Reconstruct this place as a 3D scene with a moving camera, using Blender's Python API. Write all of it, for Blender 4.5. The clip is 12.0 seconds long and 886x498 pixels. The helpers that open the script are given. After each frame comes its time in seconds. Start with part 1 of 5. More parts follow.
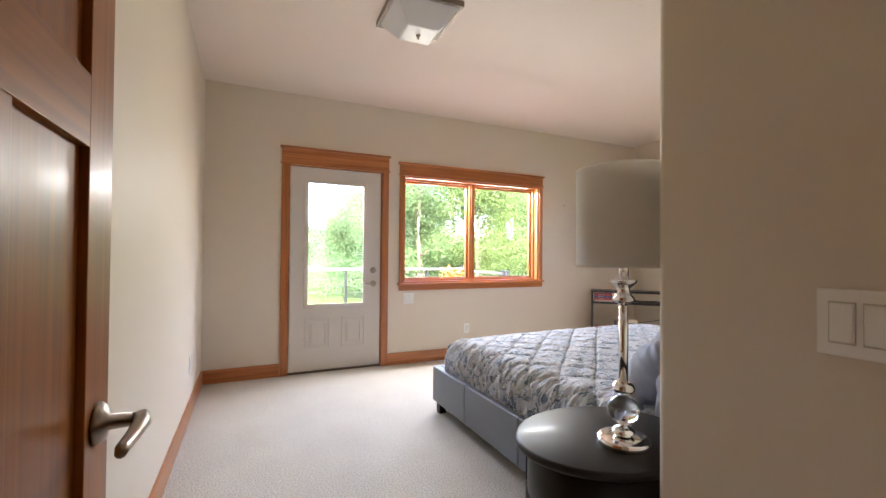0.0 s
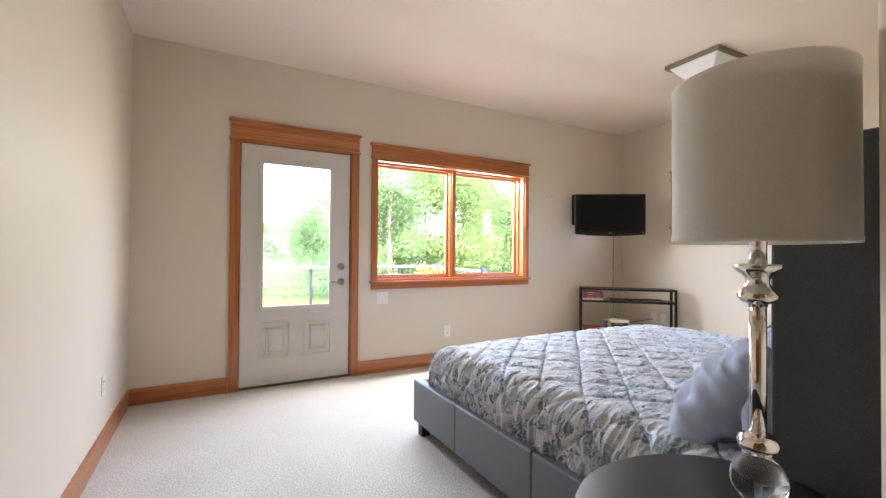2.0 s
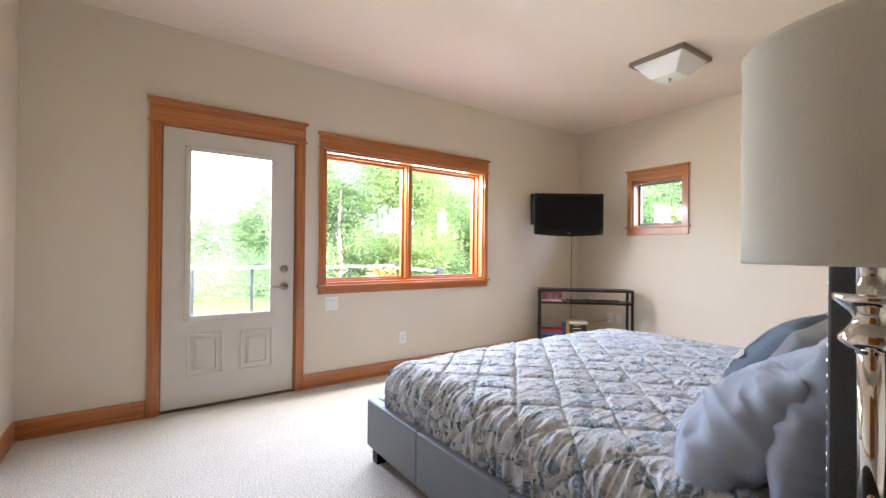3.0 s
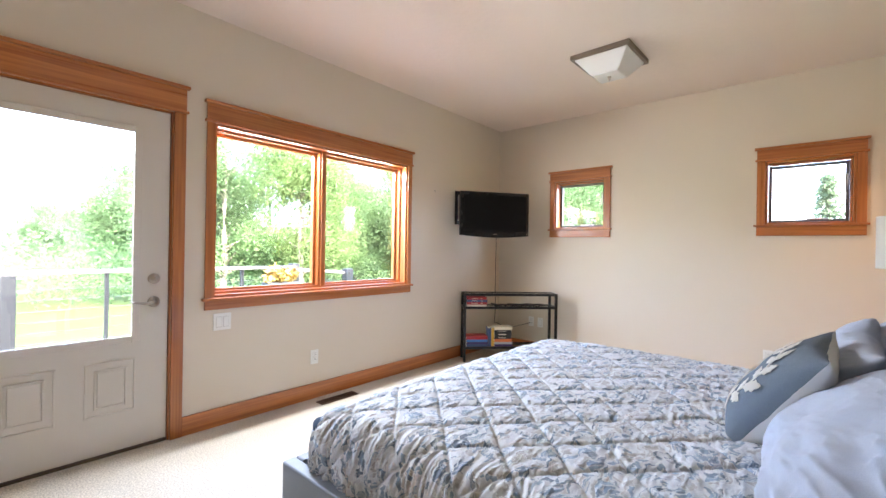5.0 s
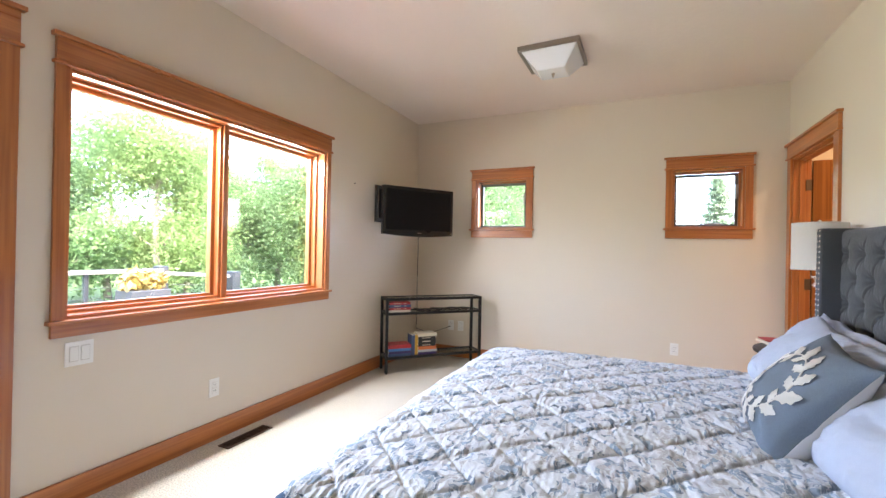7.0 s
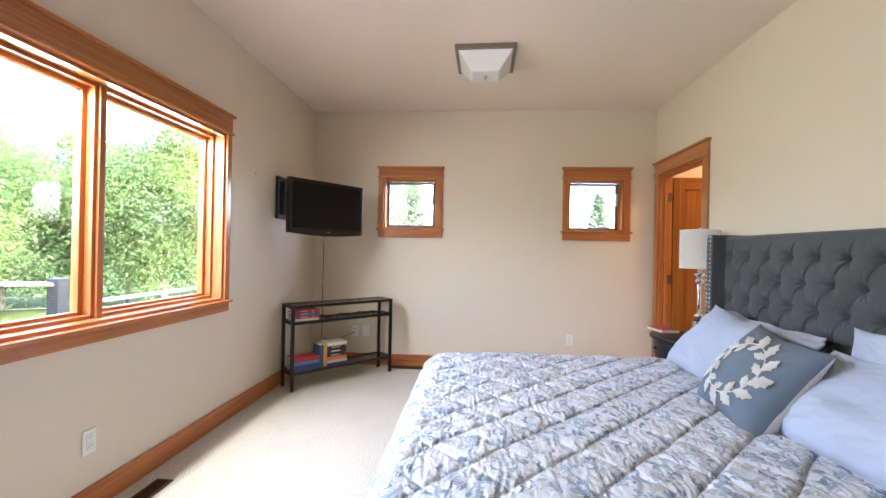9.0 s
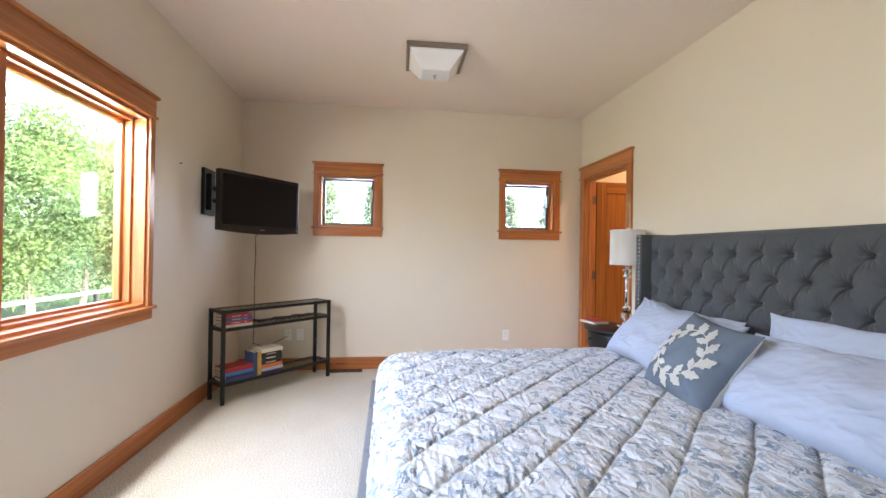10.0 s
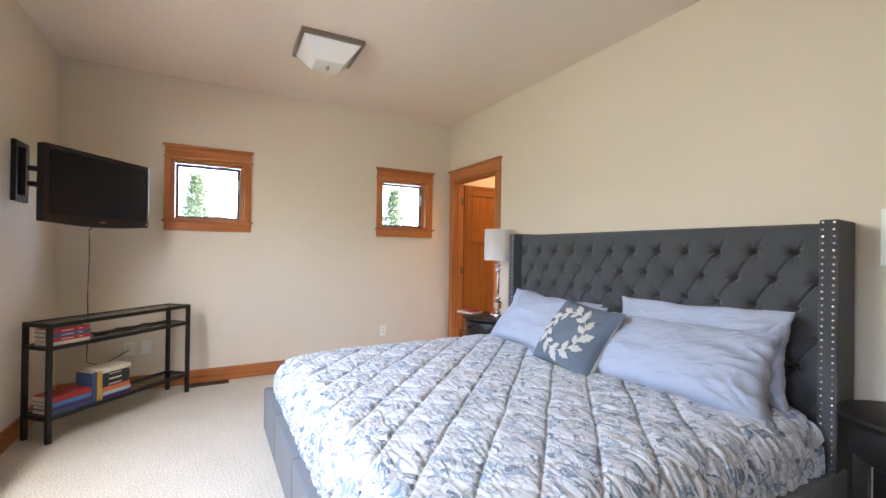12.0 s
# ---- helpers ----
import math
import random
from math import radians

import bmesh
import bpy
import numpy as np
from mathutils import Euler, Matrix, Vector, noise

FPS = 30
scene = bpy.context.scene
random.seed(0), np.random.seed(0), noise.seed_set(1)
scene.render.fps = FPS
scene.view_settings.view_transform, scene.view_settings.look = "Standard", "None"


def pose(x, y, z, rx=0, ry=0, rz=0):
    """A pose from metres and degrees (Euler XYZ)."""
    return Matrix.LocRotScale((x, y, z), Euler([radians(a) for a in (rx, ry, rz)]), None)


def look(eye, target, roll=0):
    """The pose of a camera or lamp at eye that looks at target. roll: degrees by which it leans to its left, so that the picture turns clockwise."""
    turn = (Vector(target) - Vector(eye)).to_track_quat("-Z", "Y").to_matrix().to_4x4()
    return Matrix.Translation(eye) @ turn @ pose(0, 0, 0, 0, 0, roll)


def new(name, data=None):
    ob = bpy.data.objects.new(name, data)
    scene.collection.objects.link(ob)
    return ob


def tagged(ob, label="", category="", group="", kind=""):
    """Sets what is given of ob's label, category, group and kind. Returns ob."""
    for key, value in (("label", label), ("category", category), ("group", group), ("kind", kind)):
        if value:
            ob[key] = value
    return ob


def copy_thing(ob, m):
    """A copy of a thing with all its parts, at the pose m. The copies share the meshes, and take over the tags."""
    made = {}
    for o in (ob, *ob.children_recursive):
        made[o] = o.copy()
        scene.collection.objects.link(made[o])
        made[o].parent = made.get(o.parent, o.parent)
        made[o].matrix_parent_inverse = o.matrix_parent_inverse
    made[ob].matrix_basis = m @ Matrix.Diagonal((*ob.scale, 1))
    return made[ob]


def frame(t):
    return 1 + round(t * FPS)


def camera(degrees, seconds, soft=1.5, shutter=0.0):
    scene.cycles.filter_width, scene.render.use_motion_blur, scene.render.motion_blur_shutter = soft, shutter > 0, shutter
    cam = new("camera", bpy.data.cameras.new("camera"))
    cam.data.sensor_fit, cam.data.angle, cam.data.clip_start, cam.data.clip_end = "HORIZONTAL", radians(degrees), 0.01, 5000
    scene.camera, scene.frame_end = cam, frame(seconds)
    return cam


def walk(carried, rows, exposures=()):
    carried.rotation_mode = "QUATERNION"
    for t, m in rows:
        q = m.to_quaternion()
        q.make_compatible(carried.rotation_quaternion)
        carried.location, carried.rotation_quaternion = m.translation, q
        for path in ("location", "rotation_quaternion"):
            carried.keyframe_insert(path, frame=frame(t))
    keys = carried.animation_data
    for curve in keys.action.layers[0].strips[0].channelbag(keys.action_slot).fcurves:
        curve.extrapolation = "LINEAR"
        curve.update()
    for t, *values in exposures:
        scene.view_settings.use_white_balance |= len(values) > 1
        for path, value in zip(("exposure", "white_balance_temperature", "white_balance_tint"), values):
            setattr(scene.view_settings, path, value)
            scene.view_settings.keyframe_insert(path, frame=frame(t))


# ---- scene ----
cam = camera(92.8, 12.0)
PATH = [
    (0, (-0.079, -0.117, 1.177), (0.755, 1.7, 1.205), 0.5),
    (0.5, (-0.033, 0.001, 1.134), (0.81, 1.815, 1.171), 0.5),
    (1, (-0.001, 0.122, 1.136), (0.848, 1.932, 1.163), 0.5),
    (1.5, (0.034, 0.267, 1.142), (0.92, 2.06, 1.162), 0.5),
    (2, (0.07, 0.4, 1.122), (1.032, 2.154, 1.149), 0.4),
    (2.5, (0.117, 0.541, 1.124), (1.175, 2.238, 1.151), 0.5),
    (3, (0.173, 0.667, 1.158), (1.329, 2.299, 1.173), 0.5),
    (5, (0.31, 1.214, 1.215), (1.824, 2.521, 1.217), 0.9),
    (5.5, (0.342, 1.367, 1.22), (1.932, 2.581, 1.22), 0.9),
    (6, (0.377, 1.52, 1.222), (2.029, 2.648, 1.22), 0.9),
    (6.5, (0.387, 1.674, 1.221), (2.119, 2.675, 1.221), 1.1),
    (7, (0.382, 1.825, 1.222), (2.205, 2.647, 1.229), 1.1),
    (9, (0.399, 2.458, 1.245), (2.394, 2.61, 1.252), 1.1),
    (9.5, (0.402, 2.602, 1.239), (2.401, 2.544, 1.253), 1.0),
    (10, (0.426, 2.736, 1.235), (2.409, 2.481, 1.246), 0.9),
    (10.5, (0.455, 2.851, 1.236), (2.407, 2.417, 1.245), 0.9),
    (11, (0.48, 2.971, 1.248), (2.385, 2.362, 1.253), 0.9),
    (11.5, (0.488, 3.081, 1.236), (2.321, 2.281, 1.246), 0.9),
    (12, (0.478, 3.157, 1.229), (2.228, 2.188, 1.237), 0.8),
]
EXPOSURES = [(0.0, 5.94, 7100.0, 13.0), (1.5, 6.06, 6800.0, 11.0), (5.0, 6.04, 6720.0, 10.0), (12.0, 5.85, 6850.0, 10.0)]
walk(cam, [(t, look(eye, target, roll)) for t, eye, target, roll in PATH], EXPOSURES)

# ---- daylight: bright overcast sky ----
world = bpy.data.worlds.new("overcast_sky")
scene.world = world
world.use_nodes = True
wn, wl = world.node_tree.nodes, world.node_tree.links
sky = wn.new("ShaderNodeTexSky")
sky.sky_type = "NISHITA"
sky.sun_disc = False
sky.sun_elevation, sky.sun_rotation = radians(48), radians(200)
sky.dust_density, sky.air_density, sky.ozone_density = 4.0, 0.6, 1.0
wl.new(sky.outputs[0], wn["Background"].inputs[0])
wn["Background"].inputs[1].default_value = 0.132
sun_data = bpy.data.lights.new("sun", "SUN")
sun_data.energy, sun_data.angle, sun_data.color = 0.006, radians(40), (1.0, 0.96, 0.9)
sun = new("sun", sun_data)
sun.matrix_world = look((0, 0, 20), (6.0, 5.0, 6.0))


def sky_fill_strip(x0, x1, y, z0, z1, watts):
    """Added fill lamp at the top of a north opening, facing into the room."""
    d = bpy.data.lights.new("sky_fill_strip", "AREA")
    d.shape, d.size, d.size_y, d.energy, d.color = "RECTANGLE", x1 - x0, z1 - z0, watts, (0.93, 0.97, 1.0)
    o = new("sky_fill_strip", d)
    o.matrix_world = look(((x0 + x1) / 2, y, (z0 + z1) / 2), ((x0 + x1) / 2, y - 1, (z0 + z1) / 2 - 1.3))


# Added lamps raise the room's light above what the sky gives.
sky_fill_strip(1.50, 2.24, 4.385, 1.88, 2.0, 0.70)
sky_fill_strip(2.40, 3.15, 4.385, 1.88, 2.0, 0.70)
sky_fill_strip(0.46, 0.99, 4.385, 1.66, 1.88, 0.25)

# ---- materials ----
def material(name, colour, rough=0.6, metal=0.0, vary=0.06, scale=3.0, grain=0.0, grain_scale=120.0, bump=0.0, bump_scale=200.0, coat=0.0, spec=0.5, sheen=0.0):
    """Principled paint, fabric or metal with slow and fine variation of colour, and fine relief."""
    m = bpy.data.materials.new(name)
    m.use_nodes = True
    n, l = m.node_tree.nodes, m.node_tree.links
    b = n["Principled BSDF"]
    b.inputs["Roughness"].default_value = rough
    b.inputs["Metallic"].default_value = metal
    b.inputs["Coat Weight"].default_value = coat
    b.inputs["Coat Roughness"].default_value = 0.12
    b.inputs["Specular IOR Level"].default_value = spec
    b.inputs["Sheen Weight"].default_value = sheen
    co = n.new("ShaderNodeTexCoord")
    slow = n.new("ShaderNodeTexNoise")
    slow.inputs["Scale"].default_value, slow.inputs["Detail"].default_value = scale, 4
    fine = n.new("ShaderNodeTexNoise")
    fine.inputs["Scale"].default_value, fine.inputs["Detail"].default_value = grain_scale, 3
    l.new(co.outputs["Object"], slow.inputs["Vector"])
    l.new(co.outputs["Object"], fine.inputs["Vector"])
    mix = n.new("ShaderNodeMix")
    mix.data_type = "RGBA"
    lo = [max(0, c * (1 - vary)) for c in colour]
    hi = [min(1, c * (1 + vary)) for c in colour]
    mix.inputs[6].default_value, mix.inputs[7].default_value = (*lo, 1), (*hi, 1)
    l.new(slow.outputs["Fac"], mix.inputs[0])
    out = mix.outputs[2]
    if grain:
        g = n.new("ShaderNodeMix")
        g.data_type, g.blend_type = "RGBA", "MULTIPLY"
        g.inputs[0].default_value = 1.0
        r = n.new("ShaderNodeMapRange")
        r.inputs["From Min"].default_value, r.inputs["From Max"].default_value = 0.40, 0.60
        r.inputs["To Min"].default_value, r.inputs["To Max"].default_value = 1 - grain, 1.0
        l.new(fine.outputs["Fac"], r.inputs["Value"])
        l.new(out, g.inputs[6])
        l.new(r.outputs[0], g.inputs[7])
        out = g.outputs[2]
    l.new(out, b.inputs["Base Color"])
    if bump:
        t = n.new("ShaderNodeTexNoise")
        t.inputs["Scale"].default_value, t.inputs["Detail"].default_value = bump_scale, 3
        l.new(co.outputs["Object"], t.inputs["Vector"])
        bp = n.new("ShaderNodeBump")
        bp.inputs["Strength"].default_value, bp.inputs["Distance"].default_value = bump, 0.004
        l.new(t.outputs["Fac"], bp.inputs["Height"])
        l.new(bp.outputs[0], b.inputs["Normal"])
    return m


def wood(name, dark, light, axis, rough=0.3, coat=0.4, spec=0.5):
    """Straight-grained fir: long streaks along one axis, each piece a little different."""
    m = bpy.data.materials.new(name)
    m.use_nodes = True
    n, l = m.node_tree.nodes, m.node_tree.links
    b = n["Principled BSDF"]
    co = n.new("ShaderNodeTexCoord")
    info = n.new("ShaderNodeObjectInfo")
    shift = n.new("ShaderNodeVectorMath")
    shift.operation = "MULTIPLY_ADD"
    shift.inputs[1].default_value = (7.3, 5.1, 9.7)
    l.new(info.outputs["Random"], shift.inputs[0])
    l.new(co.outputs["Object"], shift.inputs[2])
    mp = n.new("ShaderNodeMapping")
    mp.inputs["Scale"].default_value = [1.3 if a == axis else 55.0 for a in "xyz"]
    l.new(shift.outputs[0], mp.inputs["Vector"])
    streak = n.new("ShaderNodeTexNoise")
    streak.inputs["Scale"].default_value, streak.inputs["Detail"].default_value, streak.inputs["Distortion"].default_value = 1.0, 5, 0.4
    l.new(mp.outputs[0], streak.inputs["Vector"])
    ramp = n.new("ShaderNodeValToRGB")
    ramp.color_ramp.elements[0].position, ramp.color_ramp.elements[1].position = 0.3, 0.72
    ramp.color_ramp.elements[0].color, ramp.color_ramp.elements[1].color = (*dark, 1), (*light, 1)
    l.new(streak.outputs["Fac"], ramp.inputs[0])
    tone = n.new("ShaderNodeHueSaturation")
    val = n.new("ShaderNodeMapRange")
    val.inputs["To Min"].default_value, val.inputs["To Max"].default_value = 0.9, 1.1
    l.new(info.outputs["Random"], val.inputs["Value"])
    l.new(val.outputs[0], tone.inputs["Value"])
    l.new(ramp.outputs[0], tone.inputs["Color"])
    l.new(tone.outputs[0], b.inputs["Base Color"])
    rr = n.new("ShaderNodeMapRange")
    rr.inputs["To Min"].default_value, rr.inputs["To Max"].default_value = rough - 0.08, rough + 0.1
    l.new(streak.outputs["Fac"], rr.inputs["Value"])
    l.new(rr.outputs[0], b.inputs["Roughness"])
    b.inputs["Coat Weight"].default_value, b.inputs["Coat Roughness"].default_value = coat, 0.1
    b.inputs["Specular IOR Level"].default_value = spec
    bp = n.new("ShaderNodeBump")
    bp.inputs["Strength"].default_value, bp.inputs["Distance"].default_value = 0.12, 0.001
    l.new(streak.outputs["Fac"], bp.inputs["Height"])
    l.new(bp.outputs[0], b.inputs["Normal"])
    return m


def clear_glass(name, tint=(1, 1, 1), rough=0.0):
    """A thin pane: light goes straight through, with a gloss that grows towards grazing angles."""
    m = bpy.data.materials.new(name)
    m.use_nodes = True
    n, l = m.node_tree.nodes, m.node_tree.links
    n.remove(n["Principled BSDF"])
    tr, gl, fc, pw, mx = n.new("ShaderNodeBsdfTransparent"), n.new("ShaderNodeBsdfGlossy"), n.new("ShaderNodeLayerWeight"), n.new("ShaderNodeMath"), n.new("ShaderNodeMixShader")
    tr.inputs[0].default_value = (*tint, 1)
    gl.inputs["Roughness"].default_value = rough
    fc.inputs["Blend"].default_value = 0.5
    pw.operation = "POWER"
    pw.inputs[1].default_value = 5.0
    ad = n.new("ShaderNodeMath")
    ad.operation = "MULTIPLY_ADD"
    ad.inputs[1].default_value, ad.inputs[2].default_value = 0.8, 0.03
    l.new(fc.outputs["Facing"], pw.inputs[0])
    l.new(pw.outputs[0], ad.inputs[0])
    l.new(ad.outputs[0], mx.inputs[0])
    l.new(tr.outputs[0], mx.inputs[1])
    l.new(gl.outputs[0], mx.inputs[2])
    l.new(mx.outputs[0], n["Material Output"].inputs["Surface"])
    return m


def crystal(name):
    m = bpy.data.materials.new(name)
    m.use_nodes = True
    b = m.node_tree.nodes["Principled BSDF"]
    b.inputs["Transmission Weight"].default_value, b.inputs["Roughness"].default_value, b.inputs["IOR"].default_value = 1.0, 0.02, 1.5
    return m


M_WALL = material("wall_paint", (0.72, 0.635, 0.52), 0.55, vary=0.025, scale=1.2, bump=0.10, bump_scale=160)
M_CEIL = material("ceiling_paint", (0.82, 0.71, 0.615), 0.75, vary=0.03, scale=1.0, bump=0.5, bump_scale=28)
M_CARPET = material("carpet_pile", (0.69, 0.645, 0.565), 0.95, vary=0.13, scale=3.0, grain=0.42, grain_scale=130, bump=0.7, bump_scale=130, spec=0.1, sheen=0.2)
WD, WL = (0.33, 0.095, 0.022), (0.55, 0.195, 0.052)
M_WX = wood("fir_along_x", WD, WL, "x")
M_WY = wood("fir_along_y", WD, WL, "y")
M_WZ = wood("fir_upright", WD, WL, "z")
M_DOORZ = wood("door_fir", (0.22, 0.070, 0.013), (0.37, 0.130, 0.028), "z", 0.36, 0.05, 0.22)
M_DOORX = wood("door_fir_rail", (0.22, 0.070, 0.013), (0.37, 0.130, 0.028), "x", 0.36, 0.05, 0.22)
M_GREIGE = material("greige_door_paint", (0.66, 0.61, 0.545), 0.4, vary=0.02, bump=0.04, bump_scale=60)
M_WHITE = material("white_plastic", (0.86, 0.85, 0.81), 0.35, vary=0.02)
# Grey for the shade in cover-plate gaps, put in as colour.
M_GAPSHADE = material("gap_shade_grey", (0.60, 0.57, 0.52), 0.5)
M_HOLESHADE = material("hole_shade_black", (0.03, 0.03, 0.03), 0.5)
M_NICKEL = material("satin_nickel", (0.40, 0.355, 0.31), 0.3, 1.0, vary=0.05)
M_BRONZE = material("aged_bronze", (0.17, 0.13, 0.10), 0.4, 1.0, vary=0.1)
M_CHROME = material("chrome", (0.86, 0.84, 0.82), 0.06, 1.0, vary=0.02)
M_SASH = material("dark_metal_sash", (0.11, 0.095, 0.085), 0.4, 0.5, vary=0.05)
M_LAMPFRAME = material("brushed_bronze", (0.27, 0.225, 0.19), 0.45, 0.6, vary=0.06)
M_STEEL = material("brushed_steel_frame", (0.40, 0.38, 0.36), 0.35, 0.9, vary=0.05)
M_PANE = clear_glass("window_glass")
M_SHELFGLASS = clear_glass("shelf_glass", (0.80, 0.86, 0.84), 0.02)
M_CRYSTAL = crystal("clear_crystal")
M_BLACK = material("black_lacquer", (0.012, 0.011, 0.011), 0.45, vary=0.2, bump=0.05, bump_scale=90, coat=0.08, spec=0.3)
M_IRON = material("black_iron", (0.015, 0.014, 0.014), 0.42, 0.3, vary=0.2, bump=0.05)
M_TVCASE = material("black_gloss_plastic", (0.008, 0.008, 0.009), 0.25, vary=0.1, spec=0.3)
M_SCREEN = material("dark_screen", (0.005, 0.005, 0.006), 0.3, vary=0.1, spec=0.12)
M_LEATHER = material("slate_leatherette", (0.138, 0.150, 0.168), 0.45, vary=0.12, scale=4, bump=0.25, bump_scale=260)
M_LINEN = material("charcoal_linen", (0.080, 0.084, 0.091), 0.9, vary=0.12, scale=6, grain=0.28, grain_scale=520, bump=0.35, bump_scale=500, spec=0.2, sheen=0.15)
M_COTTON = material("pale_blue_cotton", (0.37, 0.41, 0.505), 0.85, vary=0.05, scale=4, grain=0.08, grain_scale=500, bump=0.12, bump_scale=600, spec=0.2, sheen=0.1)
M_SLATE = material("slate_blue_cotton", (0.135, 0.165, 0.205), 0.9, vary=0.08, grain=0.2, grain_scale=500, bump=0.2, bump_scale=600, spec=0.2)
M_CREAM = material("cream_felt", (0.74, 0.71, 0.66), 0.9, vary=0.05, bump=0.2, bump_scale=300)
M_SHADE = material("white_drum_fabric", (0.86, 0.84, 0.80), 0.85, vary=0.03, grain=0.08, grain_scale=420, bump=0.1, bump_scale=500, spec=0.2)
M_OPAL = material("opal_glass", (0.82, 0.82, 0.82), 0.22, vary=0.02, coat=0.3)
M_BROWN = material("brown_register_metal", (0.075, 0.042, 0.025), 0.45, 0.4, vary=0.1)
M_NAVY = material("navy_sheet", (0.02, 0.05, 0.10), 0.9, vary=0.1)
M_PAPER = material("page_edges", (0.72, 0.66, 0.54), 0.9, vary=0.08, scale=30)
M_CABLE = material("black_rubber", (0.03, 0.022, 0.018), 0.5)
M_RAIL = material("grey_weathered_rail", (0.07, 0.068, 0.07), 0.6, vary=0.12, bump=0.2)
M_POST = material("dark_steel_post", (0.02, 0.023, 0.027), 0.45, 0.5, vary=0.1)
M_DECK = material("grey_decking", (0.25, 0.22, 0.19), 0.8, vary=0.12, bump=0.3)
M_GRASS = material("lawn", (0.040, 0.066, 0.018), 0.95, vary=0.3, scale=0.8, grain=0.4, grain_scale=25, bump=0.8, bump_scale=40, spec=0.08)
M_BARK = material("grey_bark", (0.10, 0.088, 0.075), 0.9, vary=0.2, bump=0.6, bump_scale=40)
M_YELLOW = material("yellow_leaves", (0.22, 0.15, 0.03), 0.8, vary=0.25, scale=20)
M_PLANTER = material("charcoal_planter", (0.018, 0.020, 0.024), 0.6, vary=0.1)


def leaf_material(name, colour):
    m = material(name, colour, 0.7, vary=0.25, scale=1.4, spec=0.2)
    n, l = m.node_tree.nodes, m.node_tree.links
    b, tr, mx = n["Principled BSDF"], n.new("ShaderNodeBsdfTranslucent"), n.new("ShaderNodeMixShader")
    tr.inputs[0].default_value = (colour[0] * 1.9, colour[1] * 2.0, colour[2] * 1.7, 1)
    mx.inputs[0].default_value = 0.5
    l.new(b.outputs[0], mx.inputs[1])
    l.new(tr.outputs[0], mx.inputs[2])
    l.new(mx.outputs[0], n["Material Output"].inputs["Surface"])
    return m


def let_through(m, colour, share):
    """Mixes in light that comes through a thin cloth."""
    n, l = m.node_tree.nodes, m.node_tree.links
    b, tr, mx = n["Principled BSDF"], n.new("ShaderNodeBsdfTranslucent"), n.new("ShaderNodeMixShader")
    tr.inputs[0].default_value, mx.inputs[0].default_value = (*colour, 1), share
    l.new(b.outputs[0], mx.inputs[1])
    l.new(tr.outputs[0], mx.inputs[2])
    l.new(mx.outputs[0], n["Material Output"].inputs["Surface"])


let_through(M_SHADE, (0.88, 0.84, 0.78), 0.4)
M_LEAF_A = leaf_material("aspen_leaves", (0.068, 0.118, 0.054))
M_LEAF_B = leaf_material("willow_leaves", (0.078, 0.120, 0.046))
M_LEAF_C = leaf_material("fir_needles", (0.070, 0.098, 0.066))
M_LEAF_D = leaf_material("sage_leaves", (0.066, 0.112, 0.056))


# ---- mesh helpers ----
def box(bm, x0, x1, y0, y1, z0, z1, m=None):
    """Adds a box; m: a pose for it. Returns its vertices."""
    vs = [bm.verts.new((x, y, z)) for x in (x0, x1) for y in (y0, y1) for z in (z0, z1)]
    for f in ((0, 1, 3, 2), (4, 6, 7, 5), (0, 4, 5, 1), (2, 3, 7, 6), (0, 2, 6, 4), (1, 5, 7, 3)):
        bm.faces.new([vs[i] for i in f])
    if m is not None:
        bmesh.ops.transform(bm, matrix=m, verts=vs)
    return vs


def bevelled(bm, width, segments=2):
    bmesh.ops.bevel(bm, geom=bm.edges[:], offset=width, segments=segments, affect="EDGES", profile=0.6)
    return bm


def blocks(*sizes, bevel=0.0, segments=2):
    bm = bmesh.new()
    for s in sizes:
        box(bm, *s)
    return bevelled(bm, bevel, segments) if bevel else bm


def lathe(profile, steps=40, sx=1.0, sy=1.0):
    """A turned body from (radius, height) pairs, closed at both ends where the radius is 0."""
    bm = bmesh.new()
    rings = []
    for r, z in profile:
        if r < 1e-5:
            rings.append([bm.verts.new((0, 0, z))])
        else:
            rings.append([bm.verts.new((r * sx * math.cos(2 * math.pi * i / steps), r * sy * math.sin(2 * math.pi * i / steps), z)) for i in range(steps)])
    for a, b in zip(rings, rings[1:]):
        for i in range(steps):
            j = (i + 1) % steps
            loop = [a[i % len(a)], a[j % len(a)], b[j % len(b)], b[i % len(b)]]
            loop = list(dict.fromkeys(loop))
            if len(loop) > 2:
                bm.faces.new(loop)
    bmesh.ops.recalc_face_normals(bm, faces=bm.faces[:])
    return bm


def tube(points, radius, steps=8):
    """A round bar along points."""
    bm = bmesh.new()
    pts = [Vector(p) for p in points]
    rings = []
    for i, p in enumerate(pts):
        d = (pts[min(i + 1, len(pts) - 1)] - pts[max(i - 1, 0)]).normalized()
        q = d.to_track_quat("Z", "Y")
        r = radius[i] if isinstance(radius, (list, tuple)) else radius
        rings.append([bm.verts.new(p + q @ Vector((r * math.cos(2 * math.pi * k / steps), r * math.sin(2 * math.pi * k / steps), 0))) for k in range(steps)])
    for a, b in zip(rings, rings[1:]):
        for k in range(steps):
            bm.faces.new((a[k], a[(k + 1) % steps], b[(k + 1) % steps], b[k]))
    bm.faces.new(rings[0][::-1])
    bm.faces.new(rings[-1])
    return bm


